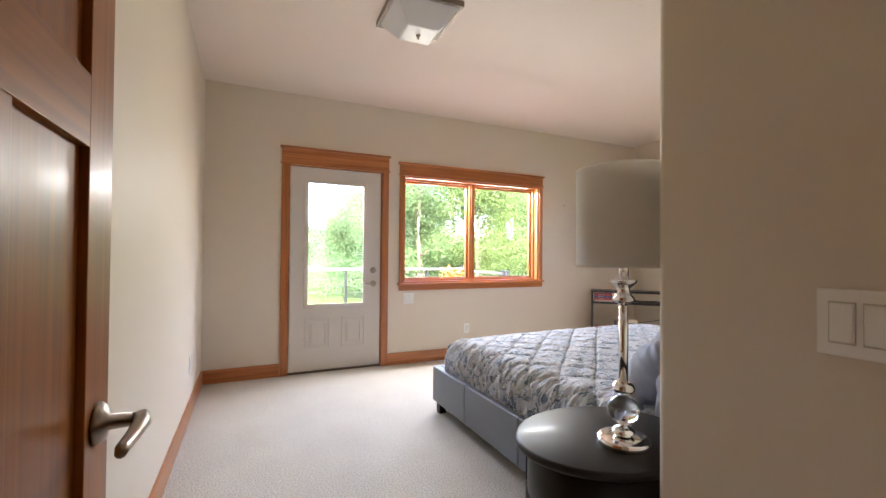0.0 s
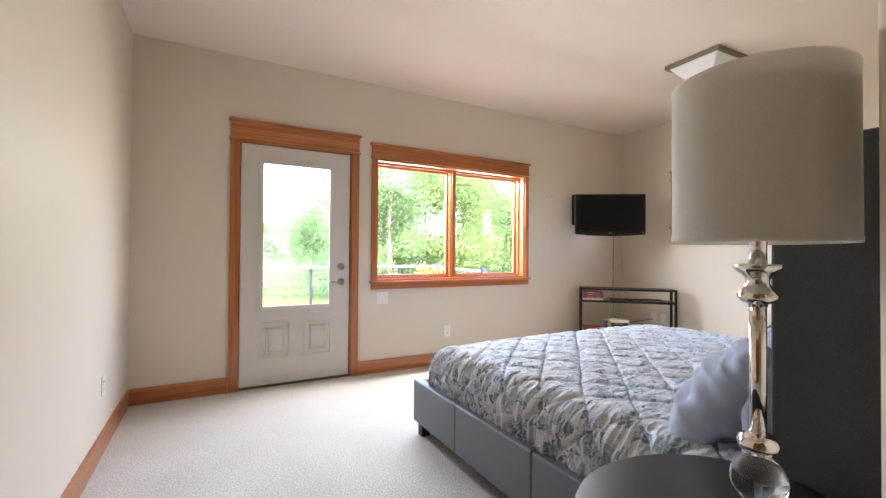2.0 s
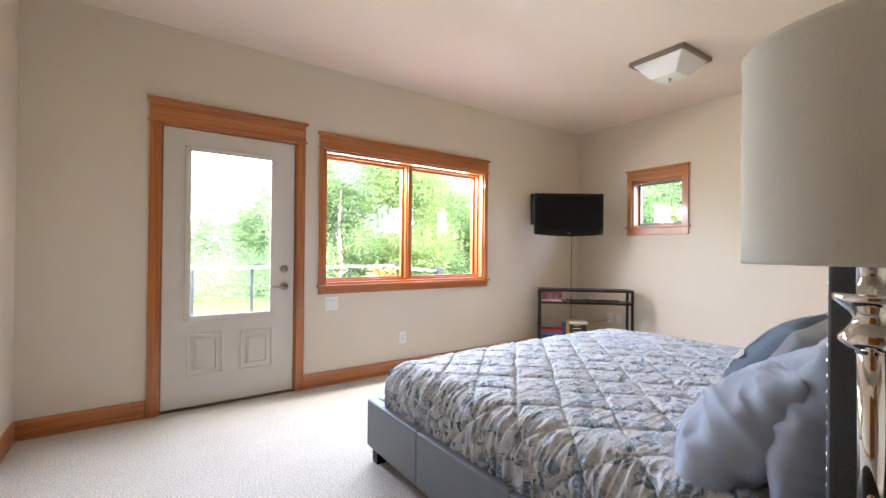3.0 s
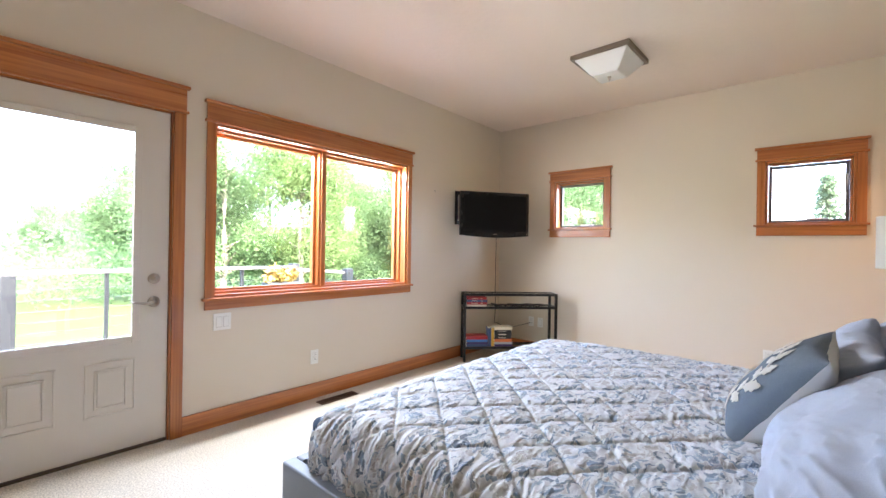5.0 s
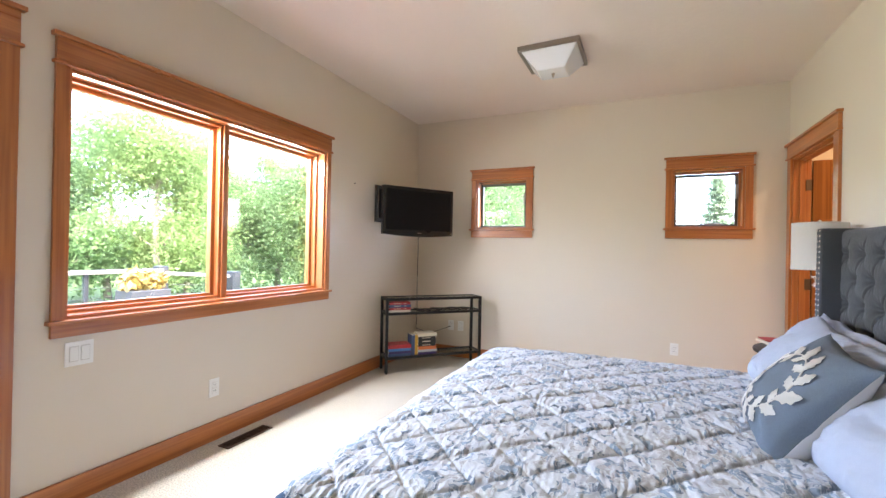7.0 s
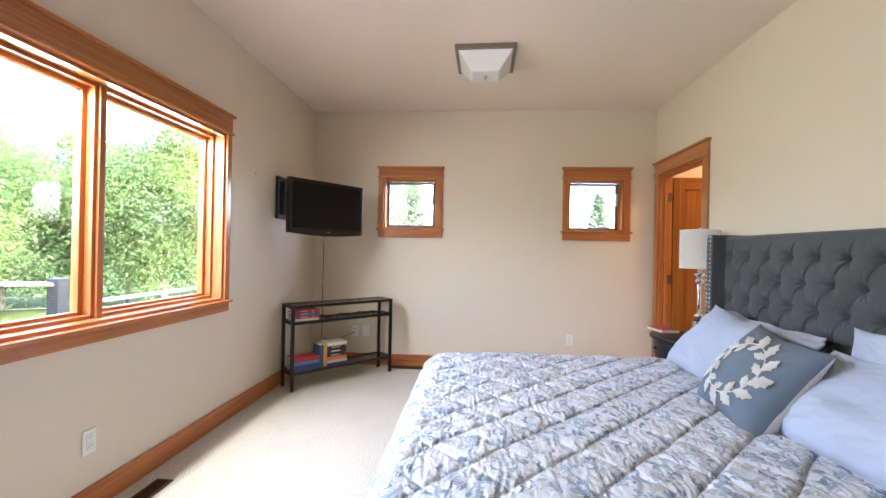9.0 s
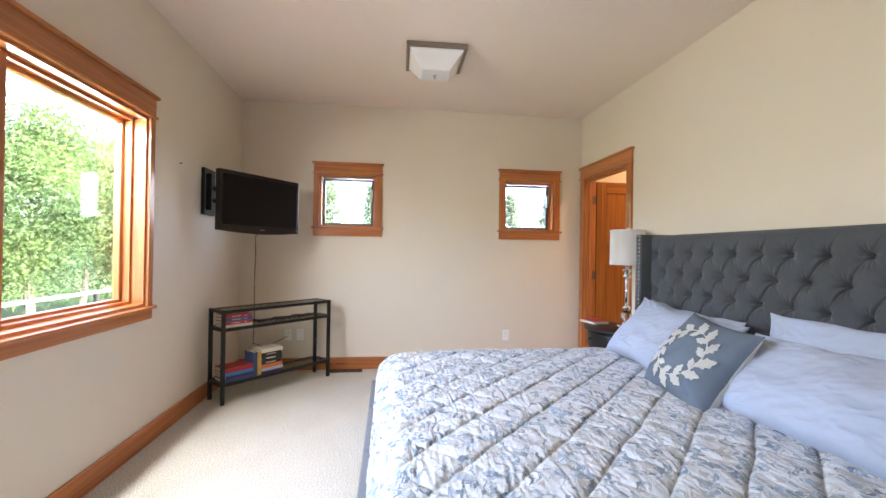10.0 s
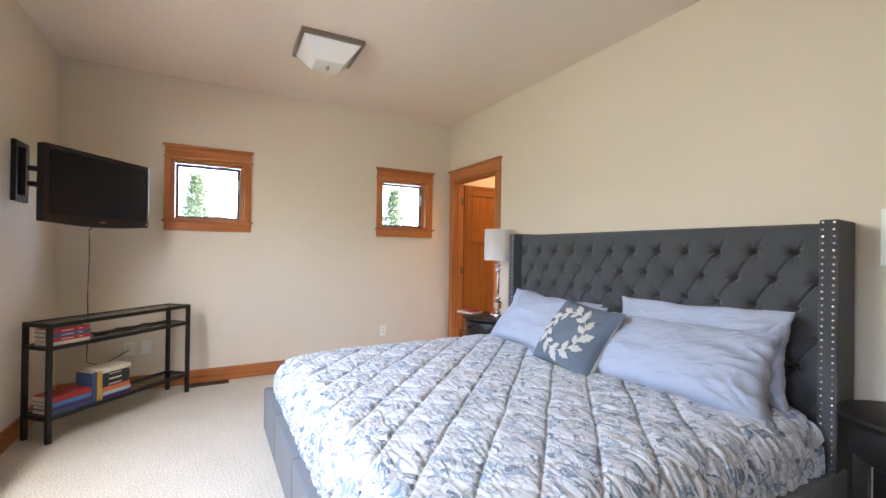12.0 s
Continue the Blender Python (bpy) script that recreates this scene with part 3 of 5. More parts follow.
# ---- quilt print ----
def quilt_material():
    """Slate, pale blue, silver and taupe leaf print with thin white outlines."""
    m = bpy.data.materials.new("leaf_print_quilt")
    m.use_nodes = True
    n, l = m.node_tree.nodes, m.node_tree.links
    b = n["Principled BSDF"]
    b.inputs["Roughness"].default_value, b.inputs["Sheen Weight"].default_value, b.inputs["Specular IOR Level"].default_value = 0.62, 0.15, 0.35
    uv = n.new("ShaderNodeUVMap")
    warp = n.new("ShaderNodeTexNoise")
    warp.inputs["Scale"].default_value, warp.inputs["Detail"].default_value = 15.0, 6
    l.new(uv.outputs[0], warp.inputs["Vector"])
    add = n.new("ShaderNodeVectorMath")
    add.operation = "MULTIPLY_ADD"
    add.inputs[1].default_value = (0.13, 0.13, 0.0)
    l.new(warp.outputs["Color"], add.inputs[0])
    l.new(uv.outputs[0], add.inputs[2])
    mp = n.new("ShaderNodeMapping")
    mp.inputs["Rotation"].default_value = (0, 0, radians(38))
    mp.inputs["Scale"].default_value = (1.0, 2.0, 1.0)
    l.new(add.outputs[0], mp.inputs["Vector"])
    leaf = n.new("ShaderNodeTexVoronoi")
    leaf.inputs["Scale"].default_value = 25.0
    l.new(mp.outputs[0], leaf.inputs["Vector"])
    edge = n.new("ShaderNodeTexVoronoi")
    edge.feature = "DISTANCE_TO_EDGE"
    edge.inputs["Scale"].default_value = 25.0
    l.new(mp.outputs[0], edge.inputs["Vector"])
    ramp = n.new("ShaderNodeValToRGB")
    ramp.color_ramp.interpolation = "CONSTANT"
    cols = [(0.0, (0.14, 0.195, 0.27)), (0.25, (0.48, 0.505, 0.545)), (0.41, (0.22, 0.29, 0.375)), (0.55, (0.35, 0.345, 0.345)), (0.70, (0.52, 0.55, 0.59)), (0.86, (0.095, 0.135, 0.19))]
    while len(ramp.color_ramp.elements) < len(cols):
        ramp.color_ramp.elements.new(0.5)
    for e, (p, c) in zip(ramp.color_ramp.elements, cols):
        e.position, e.color = p, (*c, 1)
    l.new(leaf.outputs["Color"], ramp.inputs[0])
    # smaller petals over the leaves
    pm = n.new("ShaderNodeMapping")
    pm.inputs["Rotation"].default_value = (0, 0, radians(52))
    pm.inputs["Scale"].default_value = (18.0, 95.0, 1.0)
    l.new(add.outputs[0], pm.inputs["Vector"])
    petal = n.new("ShaderNodeTexNoise")
    petal.inputs["Scale"].default_value, petal.inputs["Detail"].default_value = 1.0, 2
    l.new(pm.outputs[0], petal.inputs["Vector"])
    pr = n.new("ShaderNodeValToRGB")
    pr.color_ramp.elements[0].color, pr.color_ramp.elements[1].color = (0, 0, 0, 1), (0.65, 0.65, 0.65, 1)
    pr.color_ramp.elements[0].position, pr.color_ramp.elements[1].position = 0.50, 0.60
    l.new(petal.outputs["Fac"], pr.inputs[0])
    tint = n.new("ShaderNodeMix")
    tint.data_type = "RGBA"
    tint.inputs[7].default_value = (0.53, 0.55, 0.58, 1)
    l.new(pr.outputs[0], tint.inputs[0])
    l.new(ramp.outputs[0], tint.inputs[6])
    line = n.new("ShaderNodeMapRange")
    line.inputs["From Min"].default_value, line.inputs["From Max"].default_value = 0.02, 0.055
    line.inputs["To Min"].default_value, line.inputs["To Max"].default_value = 0.75, 0.0
    l.new(edge.outputs["Distance"], line.inputs["Value"])
    out = n.new("ShaderNodeMix")
    out.data_type = "RGBA"
    out.inputs[7].default_value = (0.62, 0.64, 0.66, 1)
    l.new(line.outputs[0], out.inputs[0])
    l.new(tint.outputs[2], out.inputs[6])
    l.new(out.outputs[2], b.inputs["Base Color"])
    w = n.new("ShaderNodeTexNoise")
    w.inputs["Scale"].default_value, w.inputs["Detail"].default_value = 38.0, 5
    wm = n.new("ShaderNodeMapping")
    wm.inputs["Scale"].default_value = (0.6, 2.2, 1.0)
    l.new(add.outputs[0], wm.inputs["Vector"])
    l.new(wm.outputs[0], w.inputs["Vector"])
    bp = n.new("ShaderNodeBump")
    bp.inputs["Strength"].default_value, bp.inputs["Distance"].default_value = 0.7, 0.010
    l.new(w.outputs["Fac"], bp.inputs["Height"])
    l.new(bp.outputs[0], b.inputs["Normal"])
    return m


M_QUILT = quilt_material()

# ---- bed ----
BX0, BX1, BFOOT = 1.20, 3.40, 2.84
bed = thing("bed", "king bed with slate leatherette rails and tufted charcoal headboard", "bed", pose(0, 0, 0))
for x0, x1 in ((BX0, BX0 + 0.06), (BX1 - 0.06, BX1)):
    y = 0.80
    for y1 in (1.12, 1.72, 2.32, BFOOT):
        part("side_rail_panel", blocks((x0, x1, y, y1 - 0.0015, 0.078, 0.335), bevel=0.012, segments=3), M_LEATHER, bed, "slate grey leatherette panel")
        y = y1
x = BX0 + 0.06
for x1 in (1.81, 2.35, 2.89, BX1 - 0.06):
    part("foot_rail_panel", blocks((x, x1 - 0.0015, BFOOT - 0.062, BFOOT - 0.002, 0.078, 0.335), bevel=0.012, segments=3), M_LEATHER, bed, "slate grey leatherette panel")
    x = x1
for x in (1.245, 3.355):
    for y in (0.95, 2.77):
        part("leg", blocks((x - 0.028, x + 0.028, y - 0.028, y + 0.028, 0.0, 0.079), bevel=0.003), M_BLACK, bed, "black block leg")
part("slat_base", blocks((1.265, 3.335, 0.80, 2.77, 0.20, 0.24)), M_BLACK, bed)

# headboard: winged sides with nailheads, diamond-tufted middle
for x0, x1, out in ((1.205, 1.275, 0), (3.325, 3.395, 1)):
    bm = bmesh.new()
    for v in box(bm, x0, x1, 0.632, 0.90, 0.04, 1.383):
        if v.co.y < 0.7 and abs(v.co.x - (x1 if out else x0)) < 1e-4:
            v.co.x += -0.028 if out else 0.028
        if v.co.y > 0.8 and v.co.z > 1.0:
            v.co.y -= 0.008
    w = part("wing", bevelled(bm, 0.012, 3), M_LINEN, bed, "charcoal linen wing")
    nail = None
    for c in (0.018, 0.055):
        for k in range(44):
            at = pose(x0 + c + 0.0008 * math.sin(k * 2.1), 0.8918 + 0.0001741 * k, 1.370 - 0.0292 * k)
            if nail is None:
                nail = part("nailhead", lathe([(0, 0.0035), (0.004, 0.003), (0.0062, 0.0005), (0.0062, -0.001), (0, -0.001)], 8), M_CHROME, w, "polished nailhead", True, at @ pose(0, 0, 0, -90))
            else:
                repeat(nail, w, at @ pose(0, 0, 0, -90))
HX0, HX1, HZ1 = 1.268, 3.332, 1.374
PZ, HB_COL, HB_ROW = 1.243, 0.172, 0.262
nx, nz = 690, 330
bm = bmesh.new()
grid = []
for k in range(nz + 1):
    z = 0.40 + (HZ1 - 0.40) * k / nz
    row = []
    for i in range(nx + 1):
        x = HX0 + (HX1 - HX0) * i / nx
        a, c = (x - 1.395) / HB_COL, (PZ - z) / HB_ROW
        u, v = a + c, a - c
        bu, bv = u - round(u), v - round(v)
        r2 = ((bu + bv) / 2 * HB_COL) ** 2 + ((bu - bv) / 2 * HB_ROW) ** 2
        wav = 0.012 * noise.noise((x * 14, z * 14, 4.0))
        slit = math.exp(-((bv + wav + 0.014) / 0.020) ** 2) * (0.75 + 0.6 * noise.noise((x * 5, z * 5, 9.0))) + 0.6 * math.exp(-((bv - 0.075 * abs(bu)) / 0.02) ** 2) * max(0.0, 1 - abs(bu) * 3.2)
        pull = math.exp(-r2 / 0.040 ** 2) * (0.5 + 0.5 * math.sin(9 * math.atan2(bu - bv, bu + bv) + 3 * round(u)))
        lip = math.exp(-max(0.0, bv - 0.03) / 0.10) * (1.0 if bv > 0.03 else 0.0) * (0.6 + 0.5 * noise.noise((x * 6, z * 6, 2.0)))
        soft = 1 - min(abs(math.sin(math.pi * u)), abs(math.sin(math.pi * v))) ** 0.7
        button = 1 - 0.60 * math.exp(-r2 / 0.0155 ** 2) - 0.24 * math.exp(-r2 / 0.036 ** 2) - 0.20 * slit - 0.15 * pull - 0.06 * soft + 0.06 * lip
        fade = max(0.0, min(1.0, (1.335 - z) / 0.07))
        h = 0.072 * button * fade + 0.066 * (1 - fade)
        e = max(0.0, (z - (HZ1 - 0.03)) / 0.03)
        h -= 0.03 * (1 - math.sqrt(max(0.0, 1 - e * e)))
        h += 0.0025 * noise.noise((x * 9, z * 9, 0.3))
        row.append(bm.verts.new((x, 0.738 + h, z)))
    grid.append(row)
for k in range(nz):
    for i in range(nx):
        bm.faces.new((grid[k][i], grid[k + 1][i], grid[k + 1][i + 1], grid[k][i + 1]))
tuft = part("tufted_panel", bm, M_LINEN, bed, "diamond-tufted charcoal linen", True)
part("headboard_back", blocks((HX0, HX1, 0.634, 0.737, 0.12, HZ1 - 0.004), bevel=0.006), M_LINEN, bed)
button = None
for j in range(7):
    for i in range(-1, 13):
        x, z = 1.395 + HB_COL * (i + (0.5 if j % 2 else 0.0)), PZ - HB_ROW / 2 * j
        if not HX0 + 0.02 < x < HX1 - 0.02:
            continue
        at = pose(x, 0.741, z, -90)
        if button is None:
            button = part("button", lathe([(0, 0.009), (0.007, 0.0075), (0.012, 0.003), (0.0125, -0.004), (0, -0.004)], 14), M_LINEN, tuft, "fabric-covered button", True, at)
        else:
            repeat(button, tuft, at)

solid("mattress", blocks((1.275, 3.325, 0.81, 2.765, 0.242, 0.515), bevel=0.05, segments=4), M_NAVY, "mattress in a navy fitted sheet on bed base", "mattress", smooth=True)

# quilt, laid over the mattress and hanging to the rails
bm = bmesh.new()
uvl = bm.loops.layers.uv.new("UVMap")
QC, QA, QB, QR, QT = 2.30, 0.925, 2.655, 0.125, 0.558
NS, NT = 420, 470
verts, flat = {}, {}
for i in range(NS + 1):
    s = -1.26 + 2.52 * i / NS
    for j in range(NT + 1):
        t = 0.93 + 2.06 * j / NT
        ox, oy = max(0.0, abs(s) - QA), max(0.0, t - QB)
        o = math.hypot(ox, oy)
        hem = 0.362 + 0.012 * noise.noise((s * 4, t * 4, 2.0)) - 0.03 * max(0.0, min(1.0, (1.35 - t) / 0.4))
        if o > hem + 0.02:
            continue
        o = min(o, hem)
        dx, dy = (ox / o * math.copysign(1, s), oy / o) if o > 1e-6 else (0.0, 0.0)
        if ox + oy > 0 and math.hypot(ox, oy) > hem:
            k = math.hypot(ox, oy)
            dx, dy = ox / k * math.copysign(1, s), oy / k
        th = min(o / QR, math.pi / 2)
        drop = QR * (1 - math.cos(th)) + max(0.0, o - QR * math.pi / 2)
        run = QR * math.sin(th)
        fx, fy = max(-QA, min(QA, s)), min(QB, t)
        crown = 0.014 * (1 - (s / 1.1) ** 2) - 0.02 * max(0.0, (t - 2.2) / 0.5) ** 2
        p = Vector((QC + fx + dx * run, fy + dy * run, QT + crown * (1 - drop * 3 if drop < 0.3 else 0.1) - drop))
        nrm = Vector((dx * math.sin(th), dy * math.sin(th), math.cos(th)))
        X, Y = QC + s, t
        q1, q2 = ((X + Y) / 1.4142 - 0.160) / 0.176, ((X - Y) / 1.4142 - 0.013) / 0.176
        wob = 0.05 * noise.noise((X * 5, Y * 5, 7.0))
        d1, d2 = abs(math.sin(math.pi * (q1 + wob))), abs(math.sin(math.pi * (q2 - wob)))
        puff = 0.5 * min(1.0, d1 * 6.5) ** 0.6 * min(1.0, d2 * 6.5) ** 0.6 + 0.5 * min(1.0, d1 * 1.6) ** 0.6 * (0.25 + 0.75 * min(1.0, d2 * 1.6) ** 0.6)
        side = min(1.0, o / 0.2)
        near = math.exp(-min(d1, d2) * 2.6)
        along, across = (Y, X) if ox >= oy else (X, Y)
        bend = 0.030 * noise.noise((X * 7, Y * 7, 12.0))
        g1 = noise.noise(((along + bend) * 44, across * 5 + 3, 1.0))
        g2 = noise.noise(((along - bend) * 62, across * 10, 5.0))
        wr = (0.5 - 1.6 * abs(g1)) * (0.0150 * side + 0.0070 * near + 0.0028) + g2 * 0.0032 * (0.5 + side)
        wr += noise.noise(((X + Y) * 11, (X - Y) * 42, 3.0)) * 0.0040 * (0.3 + near) * (1 - 0.6 * side)
        wr += noise.noise((X * 14, Y * 16, 8.0)) * 0.004
        p += nrm * (0.0175 * puff + wr * min(1.0, 0.35 + 3.0 * min(d1, d2)) - 0.006)
        verts[i, j] = bm.verts.new(p)
        flat[i, j] = (s, t)
for i in range(NS):
    for j in range(NT):
        q = [(i, j), (i + 1, j), (i + 1, j + 1), (i, j + 1)]
        if all(k in verts for k in q):
            f = bm.faces.new([verts[k] for k in q])
            for lp, k in zip(f.loops, q):
                lp[uvl].uv = flat[k]
solid("quilt", bm, M_QUILT, "diamond-stitched blue and grey leaf-print quilt over mattress", "quilt", smooth=True)


# ---- pillows: local x width, local z height, local y thickness ----
def pillow_mesh(w, h, d, seed, mat_wr=1.0, n=72, faces=(1, -1), droop=None):
    """A stuffed case: fat middle, flat seams, eared corners, creases that gather towards the corners."""
    bm = bmesh.new()
    rows = {}
    for side in (1, -1):
        for i in range(n + 1):
            for k in range(n + 1):
                u, v = 2 * i / n - 1, 2 * k / n - 1
                if side < 0 and (i in (0, n) or k in (0, n)):
                    rows[side, i, k] = rows[1, i, k]
                    continue
                fat = max(0.0, (1 - abs(u) ** (4.5 if droop and u < 0 else 2.4)) * (1 - abs(v) ** 2.4)) ** 0.5
                x = u * w / 2 * (1 - 0.075 * (1 - v * v) * abs(u) ** 3)
                z = v * h / 2 * (1 - 0.10 * (1 - u * u) * abs(v) ** 3)
                rim = max(abs(u), abs(v)) ** 3
                c = abs(u * v)
                fold = 0.0
                for cu in (-1, 1):
                    for cv in (-1, 1):
                        du, dv = (cu - u) * w / h, cv - v
                        r = math.hypot(du, dv)
                        a = math.atan2(dv * cv, du * cu)
                        crease = 1 - abs(noise.noise((a * 5.0 + seed, r * 0.7, seed + cu * 3 + cv))) * 2.2
                        fold += crease * math.exp(-((r - 0.45) / 0.5) ** 2)
                wr = noise.noise((u * 2.5 + seed, v * 2.5, seed + side)) * 0.016
                wr += max(0.0, 1 - 3 * abs(noise.noise((u * 4 + v * 3, v * 3 - u * 3, seed + 3 + side)))) ** 1.5 * 0.007 * (0.15 + rim)
                wr += max(0.0, 1 - 3.5 * abs(noise.noise((u * 7 - v * 3, v * 5 + u * 2, seed + 15 + side)))) ** 1.5 * 0.0035 * (0.1 + rim)
                wr += noise.noise((u * 13 + v * 5, v * 9, seed + 9)) * 0.0025 + fold * 0.013
                y = side * (d / 2 * fat * (1 - 0.22 * v)) * (1.0 if not droop else 0.85 if side > 0 else 1.2) + side * mat_wr * wr * (0.18 + 0.82 * fat)
                y += mat_wr * 0.012 * noise.noise((u * 3 + 2, v * 3, seed + 4)) * rim
                z += 0.014 * mat_wr * noise.noise((u * 3.1, seed, v)) * abs(v)
                co = Vector((x, y, z + h / 2))
                if droop and u < -0.35:
                    q = (-u - 0.35) / 0.65
                    co += droop * (q * q * (0.6 - 0.4 * v))
                    ruck = 1 - 2.4 * abs(noise.noise((u * 3.6 + v * 1.5, v * 2.8 - u, seed + 2)))
                    co.y += side * 0.034 * ruck * q * fat
                    co.x += 0.02 * noise.noise((v * 3.5, side * 1.5 + 4, seed)) * q * q
                rows[side, i, k] = bm.verts.new(co)
        for i in range(n if side in faces else 0):
            for k in range(n):
                q = [rows[side, i, k], rows[side, i + 1, k], rows[side, i + 1, k + 1], rows[side, i, k + 1]]
                bm.faces.new(q if side < 0 else q[::-1])
    bmesh.ops.delete(bm, geom=[v for v in bm.verts if not v.link_faces], context="VERTS")
    return bm


def pillow(at, w, h, d, seed, label, droop=None):
    if droop:
        droop = at.to_3x3().inverted() @ Vector(droop)
    return solid("pillow", pillow_mesh(w, h, d, seed, n=110, droop=droop), M_COTTON, label, "pillow", smooth=True, at=at)


pillow(pose(1.765, 1.025, 0.57, 13, 2, 1), 0.86, 0.42, 0.15, 1.3, "pale blue cotton pillow leaning on the headboard", (-0.01, -0.01, -0.03))
pillow(pose(2.84, 1.05, 0.57, 24, -2, -1), 0.90, 0.37, 0.16, 4.1, "pale blue cotton pillow leaning on the headboard")
pillow(pose(1.795, 1.290, 0.566, 44, 1, 1), 0.85, 0.43, 0.22, 7.7, "pale blue cotton pillow with a rumpled drooping end", (-0.065, -0.07, -0.040))
pillow(pose(2.71, 1.275, 0.572, 40, -2, -4), 0.89, 0.44, 0.20, 11.2, "pale blue cotton pillow in front of another")

# wreath cushion
CUSH = pose(2.285, 1.400, 0.548, 35, 0, 0) @ pose(0, 0, 0, 0, -6, 0)
cushion = thing("throw_cushion", "slate blue square cushion with a cream leaf wreath", "cushion", CUSH)
CW, CH, CT = 0.455, 0.450, 0.20
part("front_cover", pillow_mesh(CW, CH, CT, 21.0, 0.4, 48, (1,)), M_SLATE, cushion, "slate blue cotton front", True)
part("back_cover", pillow_mesh(CW, CH, CT, 21.0, 0.4, 48, (-1,)), M_CREAM, cushion, "cream cotton back", True)


def cushion_front(x, z):
    u, v = max(-1.0, min(1.0, 2 * x / CW)), max(-1.0, min(1.0, 2 * z / CH - 1))
    fat = max(0.0, (1 - abs(u) ** 2.4) * (1 - abs(v) ** 2.4)) ** 0.5
    return CT / 2 * fat * (1 - 0.22 * v) + 0.003


def felt_leaf(cx, cz, ang, size):
    bm = bmesh.new()
    out, mid = [], []
    for k in range(15):
        f = k / 14
        wdt = 0.25 * size * math.sin(math.pi * min(1, f * 1.02)) ** 0.8 * (1 + 0.20 * math.sin(f * 22))
        for sgn in (1, 0, -1):
            px, pz = f * size - size / 2, sgn * wdt
            x, z = cx + px * math.cos(ang) - pz * math.sin(ang), cz + px * math.sin(ang) + pz * math.cos(ang)
            out.append(bm.verts.new((x, cushion_front(x, z) + (0.0055 if sgn == 0 else 0.004), z)))
    for k in range(14):
        for s in (0, 1):
            q = [out[3 * k + s], out[3 * k + s + 1], out[3 * k + s + 4], out[3 * k + s + 3]]
            bm.faces.new(q)
    r = bmesh.ops.solidify(bm, geom=bm.faces[:], thickness=0.003)
    return bm


WZ = 0.216
for ring, (rad, n, turn_in, size) in enumerate(((0.150, 12, 0.80, 0.084), (0.106, 10, -0.62, 0.064))):
    for k in range(n):
        a = 2 * math.pi * k / n + 0.28 * ring
        part("leaf", felt_leaf(rad * math.cos(a), WZ + rad * math.sin(a), a - math.pi / 2 + turn_in, size * (1 + 0.1 * math.sin(k * 2.3))), M_CREAM, cushion, "cream felt leaf" if k == 0 else "")
stem = [(0.127 * math.cos(a), cushion_front(0.127 * math.cos(a), WZ + 0.127 * math.sin(a)) + 0.003, WZ + 0.127 * math.sin(a)) for a in [2 * math.pi * k / 40 for k in range(39)]]
part("stem", tube(stem, 0.0025, 6), M_CREAM, cushion, "cream stitched stem", True)


# ---- nightstands ----
def nightstand(at):
    d = thing("nightstand", "black lacquered oval nightstand with a drawer", "nightstand", at, "bedside pairs")
    part("top", lathe([(0, 0.602), (0.27, 0.602), (0.283, 0.608), (0.287, 0.617), (0.283, 0.627), (0.276, 0.630), (0, 0.630)], 56, 1.0, 0.82), M_BLACK, d, "", True)
    part("case", lathe([(0, 0.46), (0.245, 0.46), (0.248, 0.465), (0.248, 0.602), (0, 0.602)], 48, 1.0, 0.80), M_BLACK, d, "curved black case", True)
    bm = lathe([(0.2515, 0.478), (0.2535, 0.482), (0.2535, 0.582), (0.2515, 0.586), (0.2485, 0.586), (0.2485, 0.478), (0.2515, 0.478)], 96, 1.0, 0.80)
    cut = [v for v in bm.verts if v.co.y < 0.105]
    bmesh.ops.delete(bm, geom=cut, context="VERTS")
    dr = part("drawer_front", bm, M_BLACK, d, "", True)
    part("knob", lathe([(0, 0.026), (0.009, 0.024), (0.012, 0.017), (0.007, 0.008), (0.006, 0.0), (0, 0.0)], 18), M_BLACK, dr, "small black knob", True, pose(0.0, 0.202, 0.537, -90))
    for x, y in ((-0.185, 0.10), (0.185, 0.10), (-0.185, -0.11), (0.185, -0.11)):
        part("leg", blocks((x - 0.021, x + 0.021, y - 0.021, y + 0.021, 0.0, 0.47), bevel=0.003), M_BLACK, d)
    part("shelf", lathe([(0, 0.14), (0.20, 0.14), (0.205, 0.15), (0.20, 0.16), (0, 0.16)], 40, 1.0, 0.72), M_BLACK, d, "", True)
    return d


nightstand(pose(0.925, 0.865, 0))
nightstand(pose(3.72, 0.865, 0))


